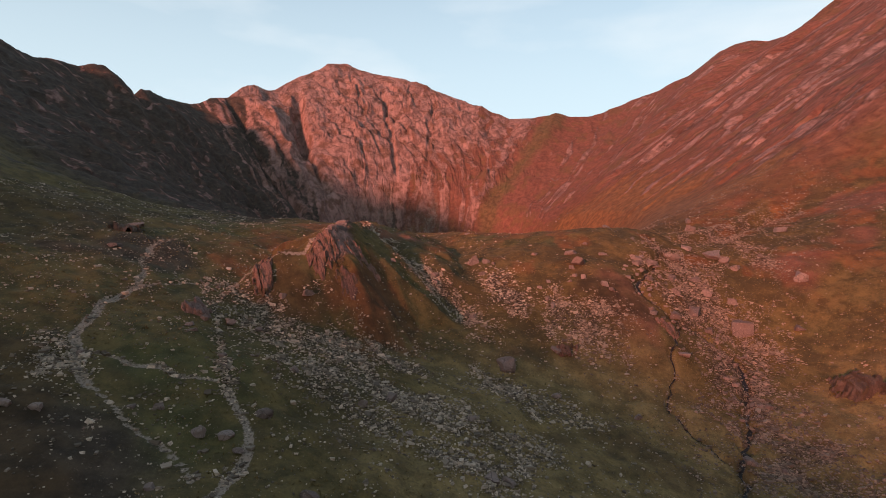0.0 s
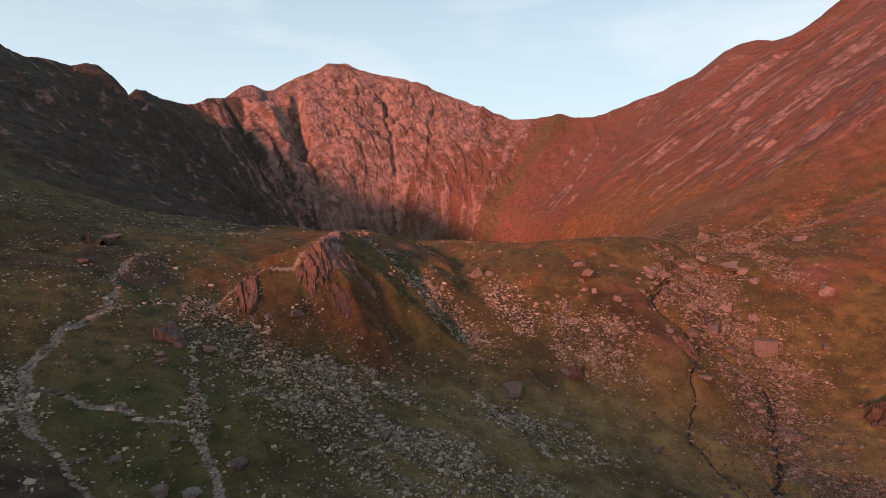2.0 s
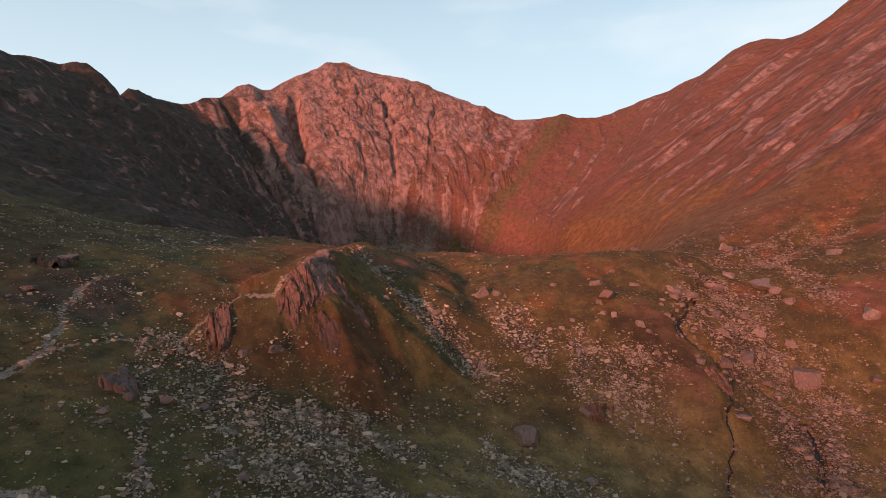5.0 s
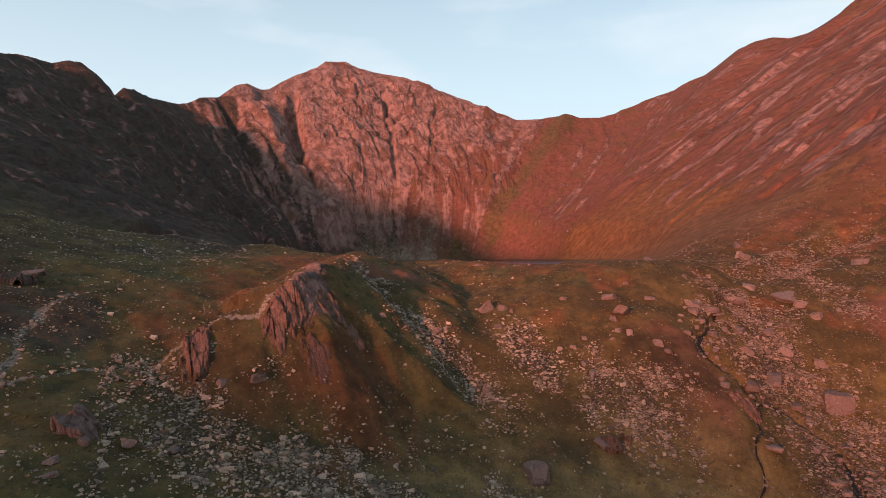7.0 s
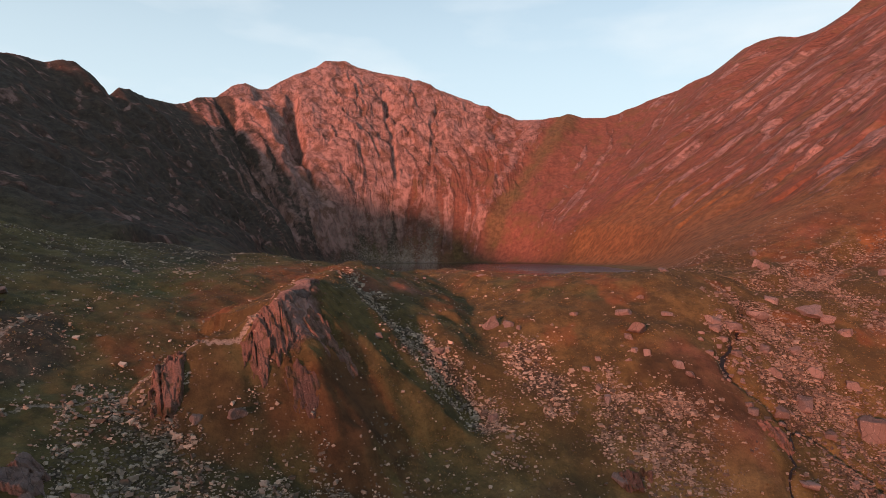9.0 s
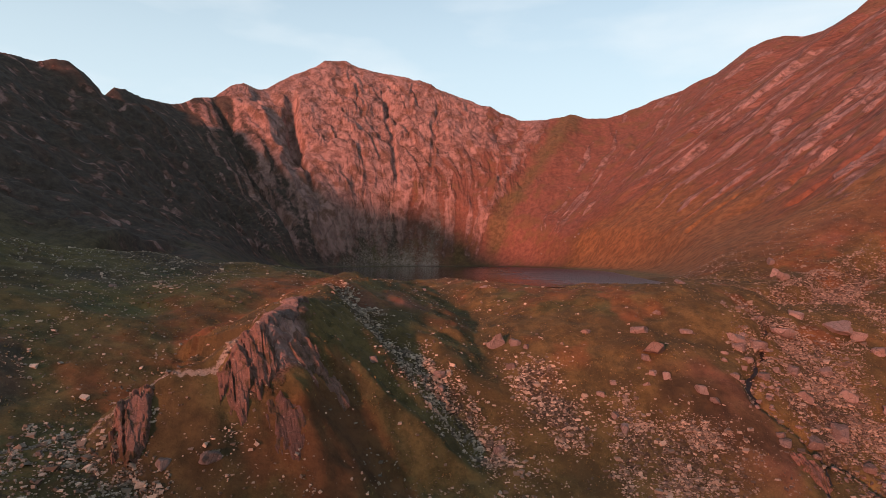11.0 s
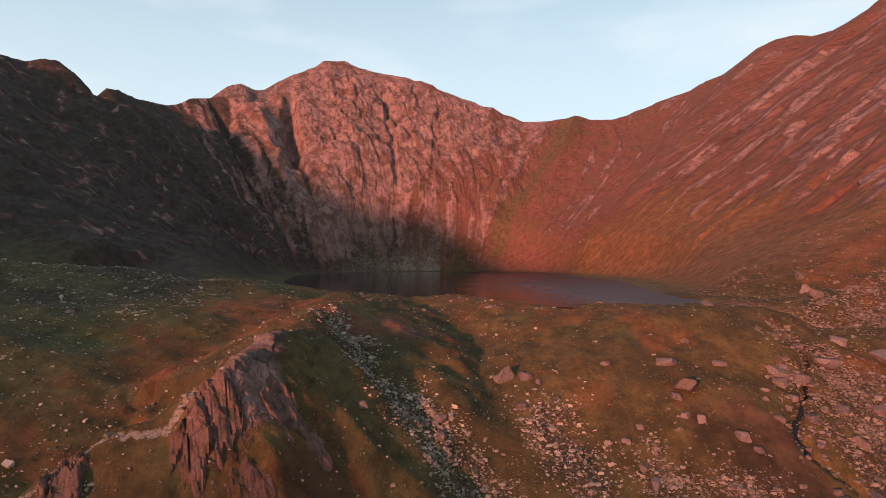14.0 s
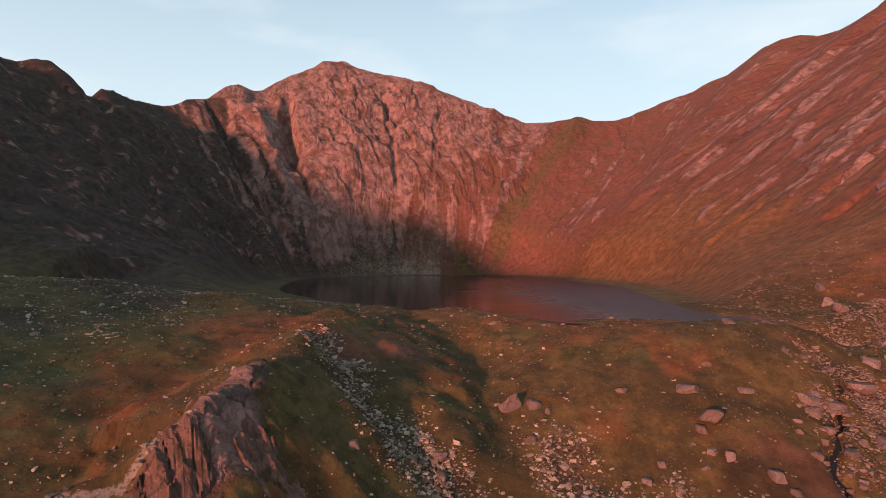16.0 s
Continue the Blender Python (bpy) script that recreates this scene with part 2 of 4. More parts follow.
def along(line, x, y):
    """Distance from (x, y) to a polyline, signed: positive on its right-hand side, with the place along it, 0 to count - 1."""
    best, side, place = np.full(np.shape(x), 1e9), np.ones(np.shape(x)), np.zeros(np.shape(x))
    for k in range(len(line) - 1):
        (ax, ay), (bx, by) = line[k][:2], line[k + 1][:2]
        dx, dy = bx - ax, by - ay
        t = np.clip(((x - ax) * dx + (y - ay) * dy) / (dx * dx + dy * dy), 0, 1)
        d = np.hypot(x - ax - t * dx, y - ay - t * dy)
        near = d < best
        cross = (x - ax) * dy - (y - ay) * dx
        side, place, best = np.where(near, np.where(cross > 0, 1.0, -1.0), side), np.where(near, k + t, place), np.where(near, d, best)
    return best, side, place


# ---- the lie of the land ----
LAKE_LEVEL = 0.6
CENTRE = (20.0, 430.0)
# shore: bearing from the lake's middle (0 away from the outlet, clockwise), distance
SHORE = ((-180, 224), (-174, 217), (-164, 190), (-155, 165), (-130, 130), (-103, 115), (-71, 130), (-48, 165), (-29, 195), (-14, 216), (1, 208), (21, 182),
         (47, 134), (80, 108), (128, 134), (150, 183), (157, 222), (162, 258), (167, 265), (173, 252), (180, 224))
# plan of the corrie's crest: bearing, distance, steepening of the wall below it
CREST_PLAN = ((-180, 700, 1.4), (-140, 640, 1.2), (-122, 521, 1.15), (-97, 400, 1.14), (-77, 352, 1.28), (-63.8, 388, 1.35), (-47, 415, 1.1), (-42.6, 420, 0.95), (-37, 426, 0.86),
    (-36.4, 428, 0.85), (-20.5, 470, 0.75), (-13, 460, 0.72), (-2, 425, 0.72), (3, 419, 0.74), (24, 410, 0.95), (31, 440, 1), (36, 490, 1), (43, 530, 1), (53, 580, 0.96),
    (57, 591, 0.95), (70, 640, 0.95), (90, 640, 1), (112, 620, 1.03), (128, 700, 1.15), (145, 900, 1.15), (180, 900, 1.4))
# its height over the lake by bearing: the shaded ridge, the headwall, the sunlit shoulder
RIDGE = ((-180, 5), (-140, 150), (-122, 190), (-93, 186.2), (-87, 176), (-85, 179.5), (-81, 180), (-79, 185.6), (-77, 186.9), (-75, 187.1), (-70, 175.1), (-67, 176.5),
    (-65, 186.5), (-63.8, 188.5), (-62.4, 190.5), (-59, 188.1), (-53, 190.6), (-51, 196.5), (-49, 208))
HEADWALL = ((-45, 214), (-42.6, 229.8), (-41, 237.2), (-39.5, 240.9), (-37, 236.3), (-35, 239.9), (-29, 275.3), (-27, 281), (-25, 293.7), (-23, 305.5), (-19, 309.5),
    (-17, 301.4), (-5, 277.4), (-3, 270.5), (-2, 263), (3, 246), (5, 241.7), (7, 234), (9, 232.1), (11, 221), (13, 218), (15, 210.2), (17, 206),
    (24, 209), (25, 213.4))
SHOULDER = ((28, 207), (31, 207.1), (33, 215.1), (37, 236.3), (41, 250.2), (43, 262.7), (45, 270.1), (49, 302.1), (51, 311.2), (53, 313.2), (55, 306.9), (57, 309.1),
    (61, 329.2), (63, 347.4), (65, 340.5), (70, 360), (90, 340), (112, 310), (128, 300), (145, 280), (180, 5))
SKYLINE = RIDGE + HEADWALL + SHOULDER
# gullies in the headwall: bearing at top and foot, heights as parts of the wall, half width, depth
GULLIES = ((-31.8, -35.2, 0.86, 0.50, 8.5, 27), (-35.2, -34.6, 0.54, 0.24, 3.5, 11), (-13.0, -12.6, 0.80, 0.2, 3.5, 8), (-45.4, -47.3, 0.98, 0.15, 5, 11), (-19.0, -18.0, 0.93, 0.6, 2.5, 5),
           (-2, -4, 0.85, 0.3, 3, 5), (64, 60, 0.6, 0.2, 5, 6), (102, 118, 0.46, 0.17, 5, 8), (87, 91, 0.55, 0.27, 4, 4), (-75, -70, 0.9, 0.3, 7, 7), (-62, -58, 0.9, 0.3, 6, 7))
# bare slabs on the right-hand wall: a line up the slope, half width
SLABS = (((262, 374), (297, 407), 5.0), ((303, 374), (336, 383), 4.5), ((200, 432), (228, 439), 3.5), ((273, 444), (304, 478), 4.5), ((170, 396), (216, 408), 2.5), ((225, 410), (247, 417), 3.5),
         ((246, 445), (259, 441), 3), ((236, 330), (262, 345), 3), ((215, 350), (240, 362), 2.5), ((190, 470), (222, 492), 2.5), ((320, 430), (345, 446), 4), ((215, 273), (264, 286), 7))
CLEFTS = (((198, 284), (236, 289), (272, 304)), ((313, 395), (338, 404)), ((178, 362), (212, 372)))
# long sections down the valley, at these distances along it
STATIONS = (-150, 0, 35, 70, 100, 130, 165, 220)
SECTIONS = (
    (-150, (-25.2, 0.4, 11.9, 24.9, 32.4, 30.0, 22.1, 9.5)),
    (-100, (-45.5, -15.7, -5.8, 3.6, 10.0, 11.8, 10.3, 4.9)),
    (-60, (-60.0, -28.2, -17.2, -7.3, -0.6, 2.3, 3.9, 1.5)),
    (-25, (-70.8, -37.1, -26.9, -20.8, -8.7, -0.7, 2.2, 0.9)),
    (10, (-80.3, -47.4, -42.0, -33.0, -23.9, -14.0, -4.1, 1.2)),
    (45, (-89.4, -58.5, -52.6, -43.1, -27.0, -7.9, -1.6, -2.2)),
    (80, (-95.3, -68.1, -62.5, -50.6, -25.5, -8.0, -0.5, -4.5)),
    (115, (-94.5, -70.1, -62.9, -51.9, -38.9, -14.0, -3.0, 4.0)),
    (160, (-80.7, -61.5, -52.4, -39.7, -25.3, -9.6, 1.0, 13.6)),
    (230, (-45.4, -30.9, -23.8, -12.3, -0.6, 9.8, 21.2, 32.8)),
)
# the rocky knoll: crest, height, fall to its steep side
KNOLL = ((-31, 70.5, -11.5, 1.2), (-21, 76.5, -6.5, 1.3), (-13.5, 84, -0.8, 1.3), (-12, 95, 1.2, 0.9), (-12, 110, 2.4, 0.6), (-11, 135, 3.6, 0.4), (-13, 165, 4.2, 0.25))
# the rim of the grassy shelf before the lake: x, y, height added; the ground falls away behind it
RIM = ((-150, 168, 0.0), (-130, 172, 0.3), (-114, 175, 2.4), (-101, 180, 3.1), (-71, 190, 4.9), (-45, 190, 4.2), (-16, 195, 1.9), (10, 195, 0.4), (25, 195, 0.0))


# stony ground: lines of (x, y, half width)
SCREE_LEFT = (
    ((-31, 63, 5), (-16, 50, 8), (-2, 45, 9), (14, 37, 5.5), (23, 39, 3)), ((-8, 39, 5), (3, 29, 5), (16, 24, 5), (29, 22, 4)),
    ((-5, 128, 3.5), (10, 107, 4), (20, 102, 5), (27, 98, 5), (31, 93, 4)),
    ((-41, 60, 0.9), (-32, 45, 0.6), (-25, 28, 0.5), (-19, 17, 0.9)), ((-52, 18, 1.8), (-46, 13, 2.2), (-41, 6, 1.8)))
SCREE_RIGHT = (
    ((39, 115, 3), (42, 107, 4.5), (46, 106, 3)), ((55, 103, 3.5), (58, 97, 6), (69, 94, 7), (72, 92, 4)),
    ((96, 128, 3.5), (96, 112, 5), (101, 103, 7), (107, 93, 8), (106, 76, 9), (105, 57, 10), (105, 40, 10)), ((101, 123, 4), (104, 115, 6), (112, 112, 7), (117, 103, 8)),
    ((134, 176, 2), (149, 186, 2.6), (168, 188, 4), (182, 189, 5)), ((142, 158, 3), (140, 131, 4)),
    ((33, 61, 4.5), (44, 59, 5.5), (51, 58, 4)), ((18, 32, 4), (33, 35, 5), (40, 39, 4)))
SCREE_DENSE = (
    ((103, 140, 3.5), (110, 136, 5), (112, 122, 6), (106, 112, 6), (98, 104, 5), (104, 92, 6), (105, 74, 7), (103, 56, 8), (100, 40, 8)), ((36, 117, 2.5), (40, 110, 3.5), (44, 103, 3)),
    ((126, 168, 4), (135, 164, 5), (146, 173, 5), (160, 182, 5), (176, 187, 5)), ((7, 112, 2), (12, 110, 2.5), (17, 105, 3), (25, 101, 3.5)))
# the hollow that holds the shaded boulder field
HOLLOW = ((124, 166), (135, 166), (147, 176), (162, 184), (180, 189))
# the stony gully beside the knoll
DITCH = ((-4, 127), (1, 116), (8, 112), (13, 109), (18, 105), (27, 100))
# trodden paths: (x, y, half width)
PATHS = (
    ((-13, -12, 0.93), (-12, 3, 0.93), (-14, 12, 0.93), (-19, 17, 0.93)),
    ((-16, -5, 0.36), (-20, -0.7, 0.6), (-26.7, 3.2, 0.5), (-31.4, 4.3, 0.5), (-36.2, 6.7, 0.6), (-40, 8.7, 0.7)), ((-40, 8.7, 1.15), (-43, 11.6, 1.15), (-46.3, 17.2, 1.15), (-49, 21.6, 1.15), (-50.5, 28, 1.15), (-51.3, 35, 1.15), (-50.4, 43, 1.15), (-50, 48, 1.15)),
    ((-50, 46, 0.68), (-56, 60, 0.68), (-60, 72, 0.68), (-60, 82, 0.68)), ((-50, 46, 0.34), (-46, 57, 0.34), (-39, 66, 0.34), (-30, 70, 0.34), (-20, 76, 0.34), (-16.5, 83, 0.34)),
    ((-45, 16.8, 0.3), (-40.8, 17, 0.3), (-34, 17.3, 0.3), (-26.8, 17.3, 0.3), (-21, 18.4, 0.3)))


def jagged(line, step, swing, seed):
    """A winding course through the points of a line."""
    line = np.array(line, float)
    far = np.concatenate([[0], np.cumsum(np.hypot(*np.diff(line, axis=0).T))])
    at = np.linspace(0, far[-1], max(2, round(far[-1] / step)))
    k = np.arange(len(at))
    return [(float(x), float(y)) for x, y in zip(np.interp(at, far, line[:, 0]) + swing * lattice(k, 0 * k, seed), np.interp(at, far, line[:, 1]) + swing * lattice(k, 0 * k, seed + 1))]


STREAM = jagged(((102, 137), (96.5, 127.5), (90, 118.5), (86, 114), (84.5, 108.5), (86.5, 106), (95.5, 103), (103, 100), (107, 97), (111, 93.5), (106, 81), (97.5, 64), (90, 53), (85, 40), (80, 20)), 2.6, 0.9, 141)
RUNNEL = jagged(((95, 103), (91.5, 94), (86.5, 86.5), (83.5, 78.5), (79, 70.5), (82.5, 60), (88, 52)), 2.4, 0.8, 143)


def bearing(x, y):
    return np.degrees(np.arctan2(x - CENTRE[0], y - CENTRE[1])), np.hypot(x - CENTRE[0], y - CENTRE[1])


def corrie(x, y):
    """Height of the lake basin and its walls, and how much of it is cliff."""
    phi, r = bearing(x, y)
    shore = spline([s[0] for s in SHORE], [s[1] for s in SHORE], phi)
    keys = [c[0] for c in CREST_PLAN]
    far = np.interp(phi, keys, [c[1] for c in CREST_PLAN])
    steep = np.interp(phi, keys, [c[2] for c in CREST_PLAN])
    top = np.interp(phi, [c[0] for c in SKYLINE], [c[1] for c in SKYLINE])
    u = (r - shore) / (far - shore)
    up = np.clip(u, 0, 1)
    h = LAKE_LEVEL + 0.25 + top * up ** steep
    h = np.where(u > 1, h - (r - far) * 0.45 - 0.0006 * (r - far) ** 2, h)
    h = np.where(u < 0, LAKE_LEVEL + 0.25 + (r - shore) * 0.12, h)
    wall = smooth(0.02, 0.2, up) * (1 - smooth(1.0, 1.1, u))
    # slabs and ribs run down the wall, gullies cut it, ledges cross it
    arc = np.radians(phi) * 330
    run = r - shore
    warp = 10 * fbm(x / 70, y / 70, 3, 5) + 2.5 * fbm(x / 17, y / 17, 2, 7)
    base = h
    slabs = facets((arc + 0.35 * base + warp) / 24, (base - 0.25 * arc) / 38, 13) * 9.0 + facets((arc + 0.5 * base + warp) / 8.5, (base - 0.3 * arc) / 15, 15) * 2.0
    slabs = slabs - 3.0 * (1 - smooth(0.0, 0.16, np.abs(vnoise((arc + 0.55 * base + 0.7 * warp) / 21, base / 75, 19))))
    ribs = ridged((arc + 1.6 * warp) / 41, run / 130, 3, 11) * 3.6 + ridged((arc + 1.5 * warp) / 12, run / 40, 3, 21) * 1.4 + fbm(x / 14, y / 14, 3, 23, 0.6) * 1.2
    # on the right-hand wall the beds slant across the slope
    strata, bed, oblique = 0.96 * y - 0.27 * x, 0.96 * x + 0.27 * y, smooth(38, 62, phi)
    ribs = ribs + oblique * (0.8 * ridged((strata + 0.5 * warp) / 34, bed / 190, 3, 25) * 4.0 + 1.5 * ridged((strata + 0.5 * warp) / 12, bed / 90, 2, 27) - 0.6 * ribs)
    west = 1 - smooth(-64, -50, phi)
    ribs = ribs * (1 - 0.65 * west) + west * (5.0 * fbm(x / 27, y / 27, 4, 35, 0.56) + 1.6 * facets(x / 9, y / 9, 37))
    ribs = ribs * (1 - oblique * (1 - smooth(0.06, 0.28, up)))
    craggy = np.interp(phi, (-120, -75, -55, -42, 5, 18, 30), (0.55, 0.6, 0.75, 1.0, 0.9, 0.4, 0.12)) * (0.45 + 0.55 * smooth(-0.3, 0.5, fbm(x / 55, y / 55, 2, 17)))
    cliff = np.interp(phi, (-120, -90, -55, -40, 10, 30, 50, 120), (0.5, 0.8, 0.9, 1.1, 1.0, 0.6, 0.55, 0.6))
    body = (0.35 + 0.65 * np.sin(np.pi * up) ** 0.5) * (1 - 0.75 * smooth(0.9, 1.0, up))
    rugged = np.interp(phi, (-70, -40, 20, 45), (1.35, 1.0, 1.0, 1.25))
    h = h + wall * body * (cliff * ribs * rugged + craggy * slabs)
    h = h + wall * cliff * (fbm(x / 7, y / 7, 2, 31) * 0.45 + fbm(x / 24, y / 24, 2, 33) * 1.6)
    for top_at, foot_at, high, low, wide, deep in GULLIES:
        at = np.interp(up, (low, high), (foot_at, top_at))
        across = (phi - at + 0.6 * vnoise(h / 25, h / 25 + 3, 51)) * np.radians(1) * r
        h = h - deep * np.exp(-(across / wide) ** 4) * smooth(low - 0.06, low + 0.1, up) * (1 - smooth(high - 0.1, high + 0.04, up))
    # a turfy trough beside the main face, and the slanting rib that bounds it
    rib = np.interp(base, (0, 27, 73, 126, 180, 230), (1.5, 4, 11.3, 14.3, 17, 18.5)) + 0.9 * fbm(x / 25, y / 25, 3, 61)
    trough = smooth(-13.5, -9, phi) * (1 - smooth(-4, -0.5, phi - rib)) * (1 - smooth(105, 165, base + 20 * fbm(x / 40, y / 40, 3, 62)))
    spur = np.exp(-((phi - rib - 1.6) / 2.0) ** 2) * (1 - smooth(160, 205, base)) * smooth(4, 20, base)
    h = h - 5 * trough * wall + 6.5 * spur * wall
    # slabs and clefts on the right-hand wall
    slab, cleft = np.zeros_like(h), np.zeros_like(h)
    east = (x > 160) & (x < 385) & (y > 258) & (y < 500)
    if east.any():
        ex, ey = x[east] + 3 * fbm(x[east] / 14, y[east] / 14, 3, 64), y[east] + 3 * fbm(x[east] / 14, y[east] / 14, 3, 66)
        for a, b, w in SLABS:
            slab[east] = np.maximum(slab[east], 1 - smooth(0.55, 1.15, along((a, b), ex, ey)[0] / w + 0.35 * fbm(ex / 5, ey / 5, 3, 67)))
        for line in CLEFTS:
            cleft[east] = np.maximum(cleft[east], 1 - smooth(0.2, 1.0, along(line, ex, ey)[0] / 4.0))
    h = h + 1.6 * slab - 6.0 * cleft
    band = 15 + 4 * vnoise(x / 120, y / 120, 41)
    step = (h + 8 * fbm(x / 45, y / 45, 2, 43)) / band
    h = h + wall * craggy * (1 - smooth(0.8, 0.97, up)) * (smooth(0.25, 0.75, step - np.floor(step)) - (step - np.floor(step))) * band * 0.25
    # bare rock: nearly all of the headwall, in streaks down the side walls
    gentle = smooth(25, 45, phi)
    streak = 0.9 * fbm((arc + (1.6 - 0.9 * gentle) * warp) / np.interp(phi, (-60, -45, 25, 45), (7, 15, 15, 9)), run / (np.interp(phi, (-60, -45), (6.5, 70)) + 80 * gentle), 4, 53, 0.62) + 0.3 * fbm(x / 16, y / 16, 4, 57, 0.65)
    streak = streak + oblique * (1.15 * fbm((strata + 0.5 * warp) / 15, bed / 130, 4, 59, 0.62) * (0.5 + 0.9 * smooth(-0.4, 0.5, fbm(x / 60, y / 60, 3, 56))) + 0.22 * fbm(x / 16, y / 16, 3, 58, 0.6) - streak)
    bare = np.interp(phi, (-120, -60, -45, -38, 0, 14, 24, 40, 120), (0.18, 0.19, 0.45, 0.92, 0.85, 0.5, 0.12, 0.24, 0.30)) + streak * np.interp(phi, (-60, -40, 10, 30), (0.40, 0.2, 0.3, 0.46))
    bare = bare * smooth(0.0, np.interp(phi, (-60, -40, 5, 25), (0.2, 0.09, 0.12, 0.25)), up + 0.05 * fbm(x / 30, y / 30, 2, 55))
    bare = bare - 0.42 * trough - 0.4 * smooth(3, 7, phi - rib) * (1 - smooth(24, 30, phi)) * (1 - smooth(180, 215, base))
    bare = np.maximum(np.maximum(bare, 0.8 * spur + 0.25 * streak * spur), 0.95 * slab) * (1 - 0.6 * cleft)
    return h, wall * np.clip(bare, 0, 1), phi, up, streak


def land(x, y):
    """Height of the ground, and masks for rock, scree, path, tawny grass and heath."""
    x, y = np.asarray(x, float), np.asarray(y, float)
    cols = np.stack([spline(STATIONS, s[1], y) for s in SECTIONS])
    xs = np.array([s[0] for s in SECTIONS], float)
    xc = np.clip(x, xs[0], xs[-1])
    i = np.clip(np.searchsorted(xs, xc, side="right") - 1, 0, len(xs) - 2)
    lo, hi = np.maximum(np.arange(len(xs)) - 1, 0), np.minimum(np.arange(len(xs)) + 1, len(xs) - 1)
    pick = lambda k: np.take_along_axis(cols, k[None], 0)[0]
    width = xs[i + 1] - xs[i]
    t = (xc - xs[i]) / width
    m0 = (pick(hi[i]) - pick(lo[i])) / (xs[hi[i]] - xs[lo[i]])
    m1 = (pick(hi[i + 1]) - pick(lo[i + 1])) / (xs[hi[i + 1]] - xs[lo[i + 1]])
    h = ((2 * t ** 3 - 3 * t ** 2 + 1) * pick(i) + (t ** 3 - 2 * t ** 2 + t) * width * m0
         + (3 * t ** 2 - 2 * t ** 3) * pick(i + 1) + (t ** 3 - t ** 2) * width * m1)
    left, right = np.maximum(xs[0] - x, 0), np.maximum(x - xs[-1], 0)
    left = left * np.interp(y, (-320, -90), (0.25, 1))
    h = h + np.minimum(0.6 * left, 170 - 0.3 * left) + np.minimum(0.7 * right, 330 - 0.35 * right)
    blend = smooth(205, 275, y + 25 * smooth(60, 200, np.abs(x - 20)))
    inside = blend > 0
    basin, wall, phi, up, streak = h.copy(), np.zeros_like(h), np.full_like(h, 180.0), np.zeros_like(h), np.zeros_like(h)
    if inside.any():
        basin[inside], wall[inside], phi[inside], up[inside], streak[inside] = corrie(x[inside], y[inside])
    h = h * (1 - blend) + basin * blend
    # the shelf's rim, and the hollow behind it
    rx = [q[0] for q in RIM]
    back = y - np.interp(x, rx, [q[1] for q in RIM])
    lift = np.interp(x, rx, [q[2] for q in RIM])
    rim = np.interp(x, (-150, -114, -101, -71, -45, -16, 10, 25), (16, 12.9, 12.3, 9.1, 6.7, 3.4, 1.5, 1.2))
    h = h + lift * np.where(back < 0, np.exp(-(back / 42) ** 2), 1 - smooth(0, 60, back))
    cap = rim - 0.22 * back + 0.0019 * back ** 2 + 90 * (1 - smooth(-150, -122, x)) + 60 * smooth(-22, 8, x)
    h = np.where((back > 0) & (back < 160) & (x > -150) & (x < 8), np.minimum(h, cap), h)
    # a shallow dell beside the knoll, added and shaped to lie in its shadow
    h = h - 3.6 * smooth(-9, 0, x) * (1 - smooth(9.5, 16, x + 1.5 * fbm(x / 12, y / 12, 3, 68))) * smooth(88, 108, y) * (1 - smooth(168, 192, y))
    # a level strand round the lake
    phi2, r2 = bearing(x, y)
    out = r2 - spline([q[0] for q in SHORE], [q[1] for q in SHORE], phi2)
    strand = LAKE_LEVEL + 0.15 + np.where(out > 0, 0.035 * out, 0.15 * out)
    h = strand + (h - strand) * smooth(16, 50, out)
    # knoll
    d, side, place = along(KNOLL, x, y)
    crest = np.interp(place, range(len(KNOLL)), [k[2] for k in KNOLL])
    fall = np.interp(place, range(len(KNOLL)), [k[3] for k in KNOLL])
    back = np.interp(place, (0, 0.7), (1.25, 0.26))
    crag = np.where(side > 0, np.sqrt((fall * d) ** 2 + 1.5) - 1.2, back * d + 0.004 * d * d)
    rib = place * 11 + 0.5 * fbm(x / 3, y / 3, 2, 63)
    cleft = (rib / 2.3 - np.floor(rib / 2.3)) - smooth(0.7, 1.0, rib / 2.3 - np.floor(rib / 2.3))
    cleft = cleft + 0.5 * ((rib / 0.9 - np.floor(rib / 0.9)) - 0.5)
    knob = crest - crag + 0.7 * fbm(x / 5, y / 5, 3, 61) + np.where(side > 0, 1.5 * cleft * smooth(0.5, 3, d) * (1 - smooth(9, 16, d)), 0) * smooth(1.1, 1.4, place) * (1 - smooth(3.2, 4, place))
    gap = np.clip((knob - h) / 2.5, -1, 1)
    onknoll = np.clip(0.5 + 0.5 * gap, 0, 1) * ((y > 35) & (y < 185))
    h = np.where(onknoll > 0, h + (knob - h) * onknoll + 0.3 * 2.5 * onknoll * (1 - onknoll), h)
    bony = np.interp(place, (0, 0.2, 0.4, 1.15, 1.4, 2.3, 2.8, 3.3, 4), (0, 0, 0, 0, 0.8, 0.8, 0.5, 0.3, 0.1))
    wall = wall * blend
    rock = np.maximum(wall, bony * np.where(side > 0, np.interp(d, (3, 7, 11), (1, 0.6, 0.1)) * np.where(place < 1, d < 5, 1), 1 - smooth(0.5, 2.5, d)) * (onknoll > 0.4))
    # hummocks and tussocks
    near = (1 - blend)
    h = h + near * (1.2 * fbm(x / 22, y / 22, 3, 71) + 0.35 * fbm(x / 4.5, y / 4.5, 3, 75) + 0.12 * fbm(x / 1.3, y / 1.3, 2, 79)) * smooth(-3, 25, np.hypot(0, 260 - y))
